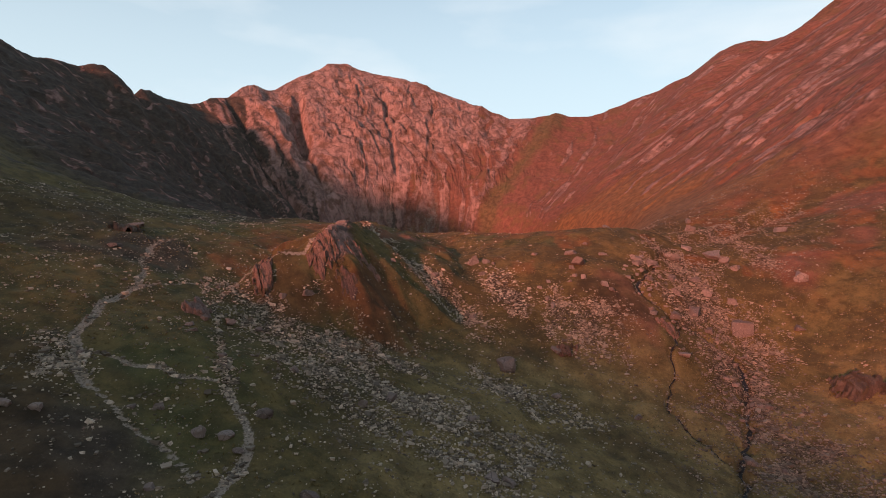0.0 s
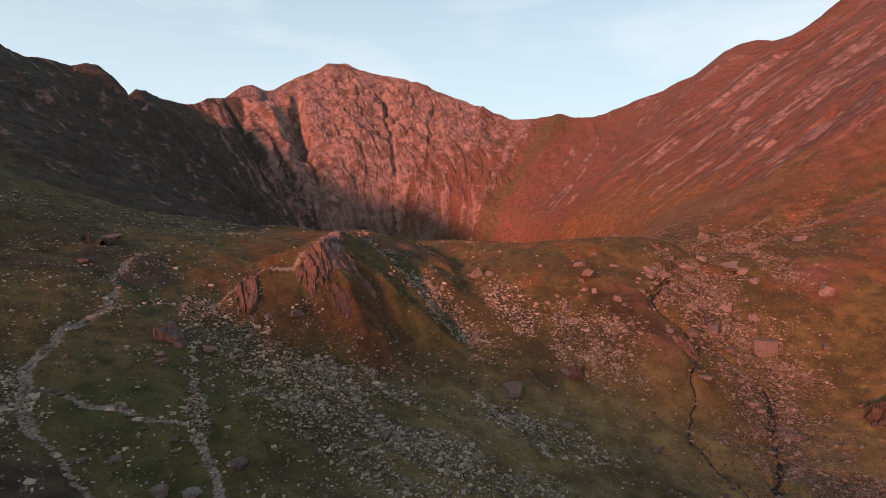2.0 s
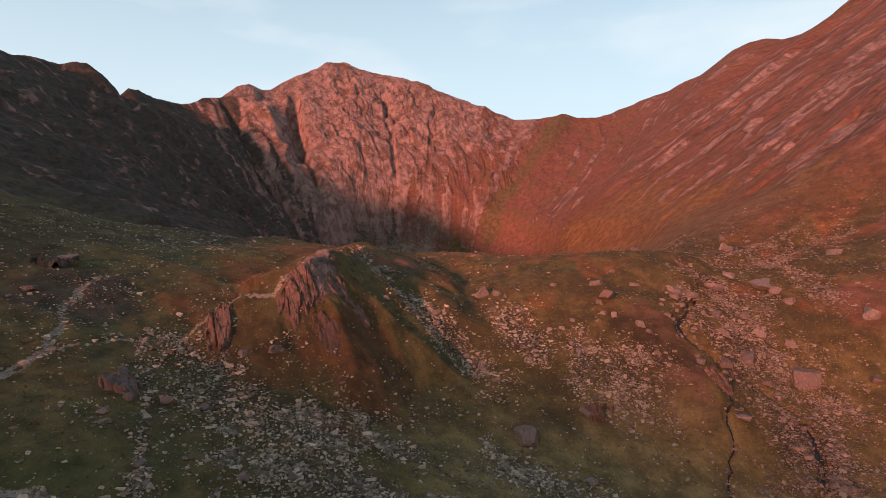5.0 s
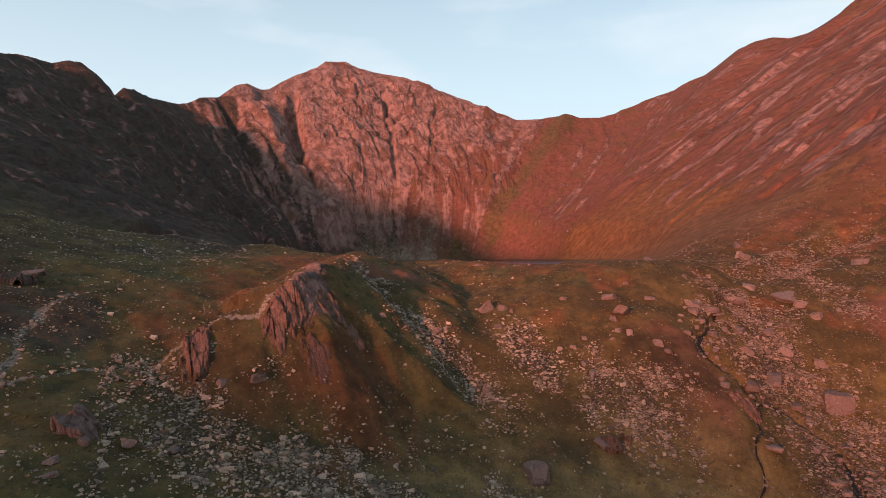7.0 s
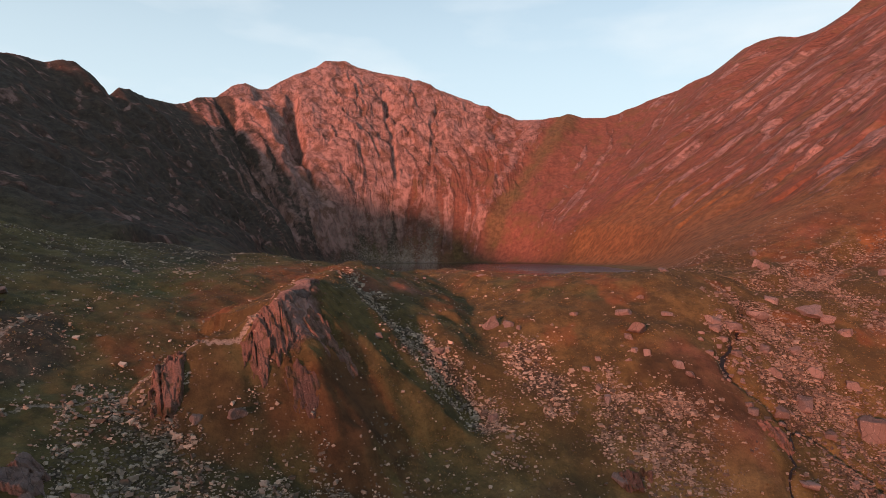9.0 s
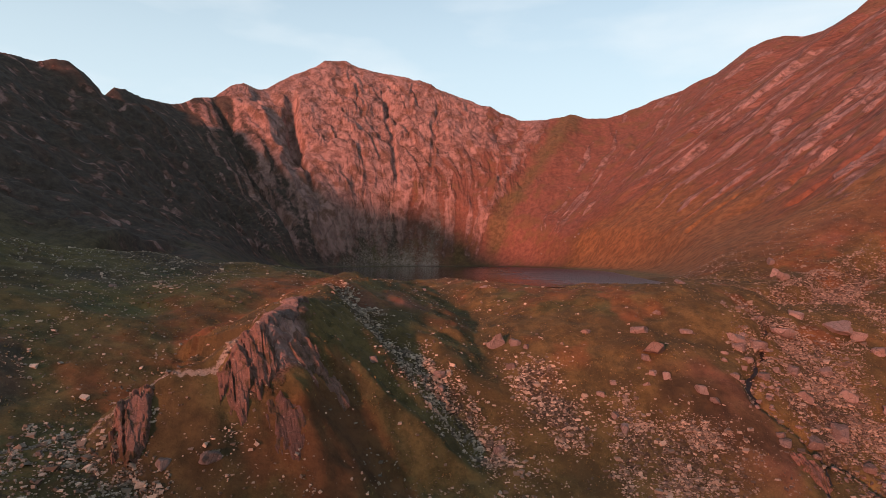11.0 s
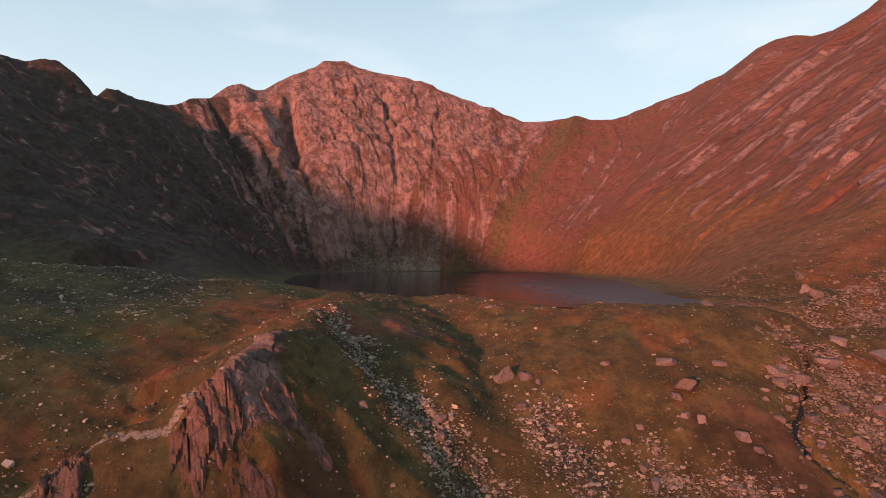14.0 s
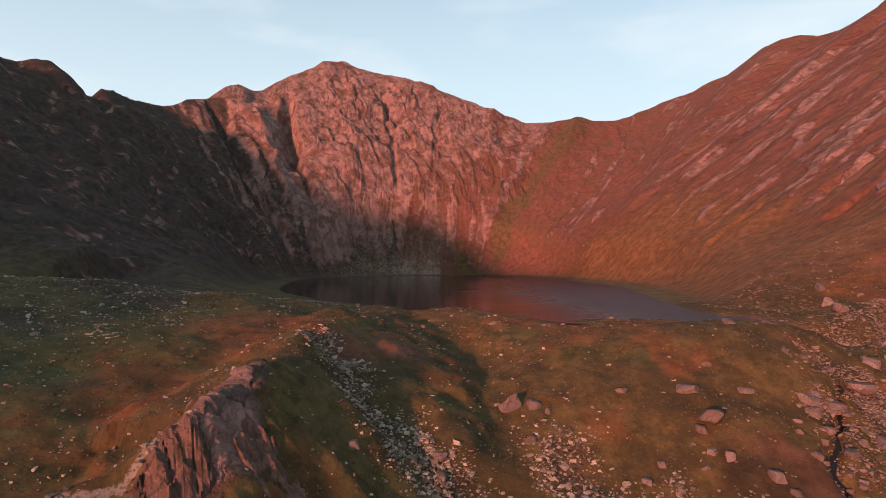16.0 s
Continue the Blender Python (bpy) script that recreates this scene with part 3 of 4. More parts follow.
    tawny = 0.08 + 0.14 * smooth(-60, -20, x) + 0.3 * smooth(-30, 40, x + 15 * fbm(x / 40, y / 40, 3, 81)) * smooth(20, 110, y + 0.2 * x) + 0.4 * smooth(95, 185, y + 20 * fbm(x / 30, y / 30, 3, 83)) * smooth(-60, -10, x)
    # on the walls low values pick the shaded heath tone, high the sunlit one
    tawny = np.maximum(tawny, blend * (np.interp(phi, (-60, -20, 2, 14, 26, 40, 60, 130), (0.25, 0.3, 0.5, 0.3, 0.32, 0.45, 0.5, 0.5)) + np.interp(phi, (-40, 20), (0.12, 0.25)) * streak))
    tawny = tawny + 0.55 * smooth(0, 1, 1.5 - np.hypot((x + 30) / 17, (y - 97) / 20) + 0.3 * fbm(x / 9, y / 9, 3, 85)) + 0.5 * smooth(0, 1, 1.4 - np.hypot((x + 3) / 9, (y - 80) / 11))
    # scree and stony ground
    scree = np.zeros_like(x)
    for line in SCREE_LEFT + SCREE_RIGHT + SCREE_DENSE:
        d, _, place = along(line, x, y)
        w = np.interp(place, range(len(line)), [p[2] for p in line])
        scree = np.maximum(scree, (0.72 if line in SCREE_DENSE else 0.62) * (1 - smooth(0.0, 2.3, d / w + 0.85 * fbm(x / 7, y / 7, 4, 91, 0.65))))
    fan = blend * (1 - smooth(0.06, 0.26, up + 0.09 * fbm(x / 22, y / 40, 4, 93))) * smooth(0.0, 0.03, up)
    phi = phi + 7 * fbm(x / 30, y / 60, 3, 94)
    scree = np.maximum(scree, fan * np.interp(phi, (-60, -30, -8, 0, 6), (0.25, 0.6, 0.8, 0.7, 0)))
    h = h - 4.5 * (1 - smooth(1.5, 9, along(HOLLOW, x, y)[0])) - 2.7 * (1 - smooth(1.0, 9, along(DITCH, x, y)[0]))
    # trodden paths, worn a little into the turf
    path = np.zeros_like(x)
    for line in PATHS:
        d, _, _ = along(line, x + 1.2 * vnoise(x / 7, y / 7, 95), y + 1.2 * vnoise(x / 7, y / 7, 96))
        path = np.maximum(path, 1 - smooth(0.35 * line[0][2], max(1.2 * line[0][2] + 0.12, 0.68), d))
    h = h - 0.35 * path
    # the stream's bed
    bed, by = np.zeros_like(x), (x > 72) & (x < 120) & (y > 14) & (y < 144)
    if by.any():
        bx, bw = x[by], y[by]
        d = along(STREAM, bx, bw)[0] / (1.0 + 0.5 * vnoise(bx / 3, bw / 3, 97)) * (1 + 0.8 * smooth(126, 136, bw))
        bed[by] = np.maximum(1 - smooth(0.4, 1.9, d), 0.5 * (1 - smooth(0.3, 1.4, along(RUNNEL, bx, bw)[0] / (0.6 + 0.3 * vnoise(bx / 3, bw / 3, 97)))))
    h = h - 2.3 * bed
    scree = np.maximum(scree, 0.5 * bed)
    # unseen hillside added behind, under the rising sun, its crest tuned to shade the valley
    rough = np.interp(x, (-330, -270), (1.0, 0.5))
    hill = np.interp(x, (-700, -450, -378, -347, -325, -300, -263, -240, -215, -190, -100, 100, 400), (142, 114, 84, 42, 38, 41, 40, 35, 23, 9, -8, -35, -80)) + rough * (15 * vnoise(x / 11, 0 * x, 99) + 8 * vnoise(x / 4.7, 0 * x, 98)) - 0.4 * np.abs(y + 440)
    h = np.where(y < -170, np.maximum(h, hill), h)
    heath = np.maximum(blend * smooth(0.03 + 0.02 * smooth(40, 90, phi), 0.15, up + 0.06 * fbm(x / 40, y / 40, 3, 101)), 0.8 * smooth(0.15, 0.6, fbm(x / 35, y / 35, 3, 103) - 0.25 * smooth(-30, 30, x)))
    heath = np.maximum(heath, 0.9 * smooth(0, 1, 1.7 - np.hypot((x + 36) / 13, (y + 8) / 11)))
    straw = smooth(-12, 25, x + 8 * fbm(x / 20, y / 20, 3, 105)) * (1 - smooth(62, 96, y + 12 * fbm(x / 20, y / 20, 3, 107)))
    straw = np.maximum(straw, 0.8 * blend * smooth(30, 55, phi) * (1 - smooth(0.10, 0.26, up + 0.05 * fbm(x / 40, y / 40, 3, 109))))
    heath = heath * (1 - straw)
    # dark turf and bracken, partly painted shade; green flushes; red grass, partly painted sunlight
    def patch(cx, cy, rx, ry, edge=0.45, seed=111):
        return smooth(0, 1, 1.35 - np.hypot((x - cx) / rx, (y - cy) / ry) + edge * fbm(x / 9, y / 9, 4, seed, 0.6))
    dark_turf = np.maximum(patch(74, 104, 10, 9), 0.8 * patch(66, 46, 22, 7, 0.6))
    dark_turf = np.maximum(dark_turf, np.maximum(np.maximum(patch(-38, -9, 14, 13), 0.85 * patch(-56, 8, 12, 18, 0.6)), 0.75 * patch(-95, 70, 22, 60, 0.8)))
    # darkened turf standing in for shade on the knoll flank and below its path
    dark_turf = np.maximum(dark_turf, np.maximum(0.7 * patch(2, 74, 7, 16, 0.5), 0.8 * patch(-19, 66, 11, 8, 0.6)))
    lush = np.maximum(np.maximum(np.maximum(patch(38, 162, 6, 8, 0.3), np.maximum(patch(49, 146, 7, 6, 0.3), patch(62, 138, 10, 3.5, 0.3))), patch(-52, 128, 18, 24, 0.7)), np.maximum(patch(-30, 22, 12, 12, 0.6), 0.8 * patch(-24, 3, 9, 9, 0.6)))
    lush = np.maximum(lush, 0.9 * (1 - smooth(4, 20, along(((82, 660), (89, 668), (119, 699), (164, 759), (190, 798)), x, y)[0] + 7 * fbm(x / 25, y / 25, 3, 113))))
    # red where the low sun catches the crests, painted into the turf
    rust = np.maximum(np.maximum(patch(-24, 139, 13, 15, 0.6), patch(-36, 100, 9, 15, 0.7)), patch(-34, 78, 11, 5, 0.6))
    rust = np.maximum(rust, np.maximum(0.8 * patch(0, 76, 9, 14, 0.8), 0.75 * patch(45, 190, 40, 9, 0.8)))
    rust = np.maximum(rust, 0.7 * smooth(0.1, 0.6, fbm(x / 17, y / 17, 4, 117, 0.6)) * smooth(100, 130, y) * (1 - blend) * smooth(5, 25, x))
    # redder foot of the right-hand wall, standing in for sun on the turf
    rust = np.maximum(rust, 0.75 * blend * smooth(30, 55, phi) * smooth(0.015, 0.04, up) * (1 - smooth(0.12, 0.3, up)))
    strata = blend * smooth(36, 60, phi) * (1 - smooth(125, 150, phi)) * smooth(0.12, 0.3, up + 0.06 * fbm(x / 30, y / 30, 3, 112))
    return h, rock, scree, path, tawny, heath, straw, dark_turf, lush, rust, strata


def axis(*runs):
    """Coordinates in runs of (end, step), the first value being the start."""
    out = [runs[0]]
    for end, step in runs[1:]:
        n = max(1, round((end - out[-1]) / step))
        out += list(np.linspace(out[-1], end, n + 1)[1:])
    return np.array(out)


GRID = {}


def sample(x, y):
    """Height and masks of the ground as built."""
    gx, gy, layers = GRID["x"], GRID["y"], GRID["layers"]
    i, j = np.clip(np.searchsorted(gx, x) - 1, 0, len(gx) - 2), np.clip(np.searchsorted(gy, y) - 1, 0, len(gy) - 2)
    fx, fy = (x - gx[i]) / (gx[i + 1] - gx[i]), (y - gy[j]) / (gy[j + 1] - gy[j])
    low = layers[:, j, i] * (1 - fx) + layers[:, j, i + 1] * fx
    return low * (1 - fy) + (layers[:, j + 1, i] * (1 - fx) + layers[:, j + 1, i + 1] * fx) * fy


def ground_sheet():
    gx = axis(-4500, (-1500, 300), (-700, 60), (-420, 8), (-230, 2.4), (-110, 1.2), (150, 0.75), (300, 1.6), (650, 2.3), (1000, 25), (4500, 250))
    gy = axis(-4500, (-1000, 250), (-620, 40), (-260, 10), (-60, 4), (0, 1.2), (215, 0.75), (300, 2), (600, 2.2), (910, 1.6), (960, 3), (1300, 20), (4800, 250))
    x, y = (a.ravel() for a in np.meshgrid(gx, gy))
    h, *masks = land(x, y)
    GRID.update(x=gx, y=gy, layers=np.stack([h, *masks]).reshape(11, len(gy), len(gx)))
    far = smooth(900, 2500, np.hypot(x, y - 300))
    h = h * (1 - far) + far * (-120)
    nx, ny = len(gx), len(gy)
    k = (np.arange(ny - 1)[:, None] * nx + np.arange(nx - 1)).ravel()
    quads = np.stack([k, k + 1, k + nx + 1, k + nx], 1).astype(np.int32)
    me = bpy.data.meshes.new("ground")
    me.vertices.add(len(x))
    me.vertices.foreach_set("co", np.stack([x, y, h], 1).astype(np.float32).ravel())
    me.loops.add(quads.size)
    me.polygons.add(len(quads))
    me.polygons.foreach_set("loop_start", np.arange(0, quads.size, 4, dtype=np.int32))
    me.polygons.foreach_set("vertices", quads.ravel())
    me.polygons.foreach_set("use_smooth", np.ones(len(quads), bool))
    for name, m in zip(("rock", "scree", "path", "tawny", "heath", "straw", "dark_turf", "lush", "rust", "strata"), masks):
        me.attributes.new(name, "FLOAT", "POINT").data.foreach_set("value", m.astype(np.float32))
    me.update(calc_edges=True)
    me.materials.append(MOOR)
    return tagged(new("ground", me), "rough mountain moorland of tawny grass, turf and bare rock", "ground", kind="structure")


ground_sheet()


def lake():
    bm = bmesh.new()
    ring = []
    for k in range(120):
        phi = -180 + 3 * k
        r = float(spline([s[0] for s in SHORE], [s[1] for s in SHORE], np.array([float(phi)]))[0]) + 14
        ring.append(bm.verts.new((CENTRE[0] + r * math.sin(radians(phi)), CENTRE[1] + r * math.cos(radians(phi)), LAKE_LEVEL)))
    bm.faces.new(ring)
    bmesh.ops.recalc_face_normals(bm, faces=bm.faces)
    me = bpy.data.meshes.new("water")
    bm.to_mesh(me)
    me.materials.append(WATER)
    return tagged(new("water", me), "dark still mountain lake reflecting red cliffs", "lake", kind="structure")


lake()


# ---- rocks ----
def rock_material(name, dark, light, lichen, turf):
    s = Shade(name, 0.85)
    grain = s.noise(1.1, 7, 0.7)
    tone = s.mix(s.random(), dark, light)
    col = s.mix(s.ramp(grain, 0.3, 0.7), s.mix(0.5, tone, dark), tone)
    col = s.mix(s.ramp(s.noise(2.6, 6, 0.75), 0.56, 0.66, 0.0, 0.7), col, lichen)
    col = s.mix(s.ramp(s.cells(0.55, "DISTANCE_TO_EDGE", s.scaled(1, 1, 0.5)), 0.0, 0.03, 0.7, 0.0), col, (0.05, 0.042, 0.038))
    col = s.mix(s.ramp(s.noise(0.7, 5, 0.7), 0.6, 0.7, 0.0, 0.6), col, (0.07, 0.065, 0.03))
    col = s.mix(s.ramp(s.noise(0.4, 6, 0.7), 0.52, 0.6, 0.0, turf), col, (0.062, 0.045, 0.024))
    if turf > 0.5:
        up = s.n.new("ShaderNodeSeparateXYZ")
        s.l.new(s.n.new("ShaderNodeNewGeometry").outputs["Normal"], up.inputs[0])
        ledge = s.math("ADD", up.outputs["Z"], s.math("MULTIPLY", s.math("SUBTRACT", s.noise(0.9, 5, 0.7), 0.5), 0.9))
        col = s.mix(s.ramp(ledge, 0.82, 0.98, 0.0, 0.9), col, s.mix(s.ramp(s.noise(0.8, 4), 0.4, 0.6), (0.052, 0.040, 0.018), (0.14, 0.075, 0.032)))
    return s.done(col, s.math("ADD", grain, s.math("MULTIPLY", s.noise(5, 4), 0.3)), 0.8, 0.35)


BOULDER = rock_material("boulder_rock", (0.12, 0.096, 0.087), (0.235, 0.193, 0.176), (0.31, 0.28, 0.26), 0.15)
CRAG = rock_material("crag_rock", (0.085, 0.052, 0.043), (0.195, 0.120, 0.097), (0.27, 0.19, 0.165), 0.85)
BACK = rock_material("whaleback_rock", (0.10, 0.073, 0.066), (0.21, 0.157, 0.144), (0.28, 0.235, 0.22), 0.35)
# darker copy of the crag rock; on the right-hand mound it paints in shade
DARK_CRAG = rock_material("dark_crag_rock", (0.045, 0.036, 0.030), (0.12, 0.094, 0.080), (0.18, 0.15, 0.135), 0.85)


def stone_material():
    s = Shade("scree_stone", 0.9)
    tone = s.mix(s.math("POWER", s.island(), 1.5), (0.085, 0.072, 0.057), (0.51, 0.44, 0.35))
    sep = s.n.new("ShaderNodeSeparateXYZ")
    s.l.new(s.pos, sep.inputs[0])
    # stones painted darker to the right, for the weaker sun on that slope
    dimmed = s.ramp(s.math("ADD", sep.outputs["X"], s.math("MULTIPLY", s.math("SUBTRACT", s.noise(0.08, 4, 0.6), 0.5), 50.0)), 40, 92, 0.0, 0.85)
    tone = s.mix(dimmed, tone, s.mix(0.6, tone, (0.05, 0.040, 0.036)))
    col = s.mix(s.ramp(s.noise(3.0, 4, 0.7), 0.4, 0.7, 0.0, 0.4), tone, (0.12, 0.11, 0.09))
    return s.done(col, s.noise(6, 3), 0.4, 0.05)


STONE = stone_material()


def height(x, y):
    return float(sample(np.array([float(x)]), np.array([float(y)]))[0][0])


def cut_rock(rng, seed, subdiv=3, size=(1, 1, 1), planes=13, rough=0.09, square=0.0):
    """A block of rock of about unit half size: a ball cut by planes, then roughened."""
    bm = bmesh.new()
    bmesh.ops.create_icosphere(bm, subdivisions=subdiv, radius=1.25)
    cuts = []
    for _ in range(planes):
        n = Vector((rng.gauss(0, 1), rng.gauss(0, 1), rng.gauss(0, 1))).normalized()
        if square and rng.random() < square:
            k = rng.randrange(3)
            n = Vector([(1 if j == k else 0) * rng.choice((-1, 1)) + rng.gauss(0, 0.12) for j in range(3)]).normalized()
        cuts.append((n, rng.uniform(0.5, 0.9)))
    for v in bm.verts:
        for n, d in cuts:
            over = v.co.dot(n) - d
            if over > 0:
                v.co -= n * over * 0.97
        p = v.co * 1.6 + Vector((seed * 7.1, seed * 3.3, 0))
        v.co *= 1 + rough * noise.fractal(p, 0.9, 2.1, 4)
        v.co = Vector((v.co.x * size[0], v.co.y * size[1], v.co.z * size[2]))
    return bm


def as_mesh(name, bm, material, flat=True):
    me = bpy.data.meshes.new(name)
    bmesh.ops.recalc_face_normals(bm, faces=bm.faces)
    bm.to_mesh(me)
    bm.free()
    if not flat:
        me.polygons.foreach_set("use_smooth", np.ones(len(me.polygons), bool))
    me.materials.append(material)
    return me


rng = random.Random(7)
ROCKS = [as_mesh("boulder", cut_rock(rng, k, 3, planes=rng.randint(9, 16), rough=0.15, square=0.2), BOULDER) for k in range(9)]
SMALL_ROCKS = [as_mesh("boulder", cut_rock(rng, 20 + k, 2, planes=rng.randint(8, 13), square=0.4), BOULDER) for k in range(8)]


def boulder(x, y, wide, tall, mesh, label, group, sink=0.3):
    ob = new("boulder", mesh)
    s = wide * 0.8 / 1.75
    z = height(x, y)
    ob.location = (x, y, z + s * tall * (0.85 - 2 * sink))
    ob.scale = (s * rng.uniform(0.92, 1.1), s * rng.uniform(0.8, 1.05), s * tall * rng.uniform(0.95, 1.15))
    ob.rotation_euler = (rng.uniform(-0.15, 0.15), rng.uniform(-0.15, 0.15), rng.uniform(0, 6.28))
    return tagged(ob, label, "boulder", group)


# large boulders: x, y, width, height as a part of the width
LAIR = (  # in the lower valley beside the paths
    (-21, -8, 1.8, 0.8), (0, -3, 3.4, 0.6), (-45.5, -1, 2.5, 0.9), (-41.6, 0, 2.9, 0.6), (-20.3, 5.6, 2.8, 0.8), (-27.7, 9, 2.3, 0.6), (-12.1, 14, 3.8, 0.7), (27.3, 17.4, 3.5, 0.6),
    (31, 19.7, 3.3, 0.7), (2.6, 30.4, 2.6, 0.7), (-11.2, 31.4, 2.6, 0.8), (-32.2, 32.5, 2.5, 0.5), (-33.8, 35.3, 2.6, 0.6), (7.6, 38, 3.2, 0.7), (25, 39.2, 3.3, 0.6), (-33.2, 41, 2.5, 0.8),
    (-29, 44.8, 3.1, 0.6), (-22.5, 65, 2.6, 0.8), (-66, 65.3, 4.4, 0.5), (-16.5, 66.3, 3.3, 0.7), (-70.7, 84.4, 6.7, 0.4))
SLOPE = (  # on the slope below the lip
    (92, 53, 4.5, 0.6), (69, 64, 3.2, 0.5), (47.6, 64.6, 3.7, 0.4), (36.2, 73.8, 6.8, 0.7), (52.4, 85, 4.5, 0.5), (90.7, 87.3, 4.8, 0.5), (28.5, 98.8, 3.5, 0.8),
    (3.3, 99, 3.1, 0.7), (86, 101.6, 3.1, 0.7), (54.6, 102.2, 3.2, 0.9), (134.8, 103, 4.8, 0.5), (95.4, 104.2, 4.8, 0.7), (53.4, 104.5, 2.2, 0.8), (16.7, 105, 2.1, 0.8), (74.6, 105.8, 3, 0.7),
    (117.5, 106.5, 8.6, 1.1), (16.4, 108.4, 4.4, 0.7), (73, 108.6, 4.6, 0.6), (51.5, 109, 2.2, 0.9), (103, 109.2, 6, 0.6))
LIP = (  # on the lip of the corrie
    (61.8, 109.8, 1.8, 0.6), (66.6, 111.5, 2, 1.5), (54.9, 111.8, 2, 0.9), (64.2, 112.8, 2.7, 0.6), (99.8, 114.7, 3.7, 0.8), (119.7, 116.3, 5.1, 0.7), (64.1, 117.6, 4, 0.5), (67.0, 119.2, 8.2, 0.6),
    (112.6, 119, 4.3, 0.8), (146, 119.5, 7, 0.7), (100.7, 122, 3.9, 0.7), (37.5, 124.2, 2.1, 0.9), (110, 124.2, 4.4, 0.6), (89.2, 124.6, 4.8, 0.6), (34.8, 126.4, 3.8, 0.9), (89.6, 127, 6.4, 0.5),
    (65.5, 127.2, 6.5, 0.45), (30.4, 127.4, 6.1, 0.7), (77.6, 127.7, 3.4, 0.5), (52.7, 127.8, 2.7, 0.5))
BOG = (  # on the boggy flat by the outlet
    (95.3, 128, 6, 0.6), (127.7, 130.4, 5.8, 0.6), (73.4, 135.2, 2.7, 0.6), (126.8, 136.6, 6, 0.6), (123.5, 139.3, 8.5, 0.55), (116.8, 147.5, 6, 0.6), (85.7, 151.6, 3.7, 0.6), (163, 161.8, 7, 0.7),
    (102, 164, 4.1, 0.5), (29.5, 166.5, 3.1, 0.4), (134.2, 183.3, 5.3, 1), (138.7, 196.5, 4.3, 1), (143.2, 206.4, 4, 1))
for spots, where in ((LAIR, "in the grass beside the footpath"), (SLOPE, "on the stony grass slope"), (LIP, "on the tawny grass lip"), (BOG, "on the boggy flat near the lake")):
    for x, y, wide, tall in spots:
        kind = "massive" if wide > 5.5 else "large" if wide > 3 else "small"
        shape = "slab-like" if tall < 0.55 else "upright" if tall > 0.95 else "angular"
        boulder(x, y, wide, tall, ROCKS[rng.randrange(len(ROCKS))], f"{kind} {shape} pinkish grey boulder {where}", "boulders below the lake")


# ---- crags ----
def outcrop(label, x, y, fall, wide, long, bulge, seed, grain=1.6, material=CRAG):
    """Cleaved bedrock standing out of a slope; fall: compass bearing it faces, down the slope."""
    nu, nv = int(wide / 0.22), int(long / 0.22)
    u, v = np.meshgrid(np.linspace(-0.5, 0.5, nu) * wide, np.linspace(-0.5, 0.5, nv) * long)
    f = radians(fall)
    out, across = np.array([math.sin(f), math.cos(f)]), np.array([math.cos(f), -math.sin(f)])
    px, py = x + across[0] * u + out[0] * v, y + across[1] * u + out[1] * v
    ground = sample(px.ravel(), py.ravel())[0].reshape(px.shape)
    wob = 0.36 * fbm(u / 2.6 + seed, v / 3.4, 4, seed, 0.6)
    rim = np.sqrt((2 * u / wide) ** 2 + (2 * v / long) ** 2) + wob
    shape = 1 - smooth(0.55, 1.0, rim)
    lay = v + 0.25 * u
    face = 1.0 * facets(u / grain + 0.1 * lay, lay / (4.2 * grain), seed) + 0.4 * facets(u / (0.45 * grain), lay / (2.2 * grain), seed + 7) + 0.13 * facets(u / (0.22 * grain), lay / (0.7 * grain), seed + 17)
    cleft = 1 - smooth(0.0, 0.2, np.abs(vnoise(u / (1.1 * grain) + 0.1 * lay, lay / (5 * grain), seed + 9)))
    push = shape * (bulge * (0.75 + 0.5 * face) - 0.55 * bulge * cleft + 0.1 * fbm(u * 1.3, v * 1.3, 2, seed + 11)) - (1 - shape) * 0.9
    qx, qy, qz = px + out[0] * push * 0.55, py + out[1] * push * 0.55, ground + push * 0.8
    base = tagged(new("rock_outcrop"), label, "rock outcrop")
    base.location = (x, y, float(ground[nv // 2, nu // 2]))
    co = np.stack([qx, qy, qz], -1).reshape(-1, 3) - np.array(base.location)
    k = (np.arange(nv - 1)[:, None] * nu + np.arange(nu - 1)).ravel()
    k = k[(shape.ravel()[k] > 0) | (shape.ravel()[k + nu + 1] > 0)]
    ribs = max(2, round(wide / 2.4))
    which = np.floor(((u + 0.12 * lay + 0.35 * vnoise(u, lay / 2, seed + 13)) / wide + 0.5).ravel()[k] * ribs).clip(0, ribs - 1)
    for rib in range(ribs):
        kk = k[which == rib]
        if len(kk) < 12:
            continue
        me = bpy.data.meshes.new("rib")
        used, index = np.unique(np.stack([kk, kk + nu, kk + nu + 1, kk + 1], 1), return_inverse=True)
        faces = index.reshape(-1, 4)
        n = np.cross(co[used][faces[:, 1]] - co[used][faces[:, 0]], co[used][faces[:, 3]] - co[used][faces[:, 0]])
        me.from_pydata(co[used], [], faces if n[:, 2].sum() > 0 else faces[:, ::-1])
        me.materials.append(material)
        new("rib", me).parent = base
    return base


outcrop("pink-grey cleaved crag crowning the grassy knoll", -14.0, 77.6, 150, 11, 12, 1.1, 401, 1.3)
outcrop("pale glaciated rock back running along the knoll crest", -12.6, 90.5, 100, 20, 6.5, 0.75, 402, 2.2, BACK)
outcrop("broken pink ribs of rock in the turf of the knoll", -6.5, 86, 125, 8, 9, 0.7, 403, 1.2)
outcrop("weathered rust-stained ribs below the knoll crag", -7.0, 73.8, 150, 10, 7, 0.16, 412, 1.0)
outcrop("broken rib of pink rock on the knoll flank", -2.2, 85.5, 120, 5, 6, 0.6, 413, 1.2)
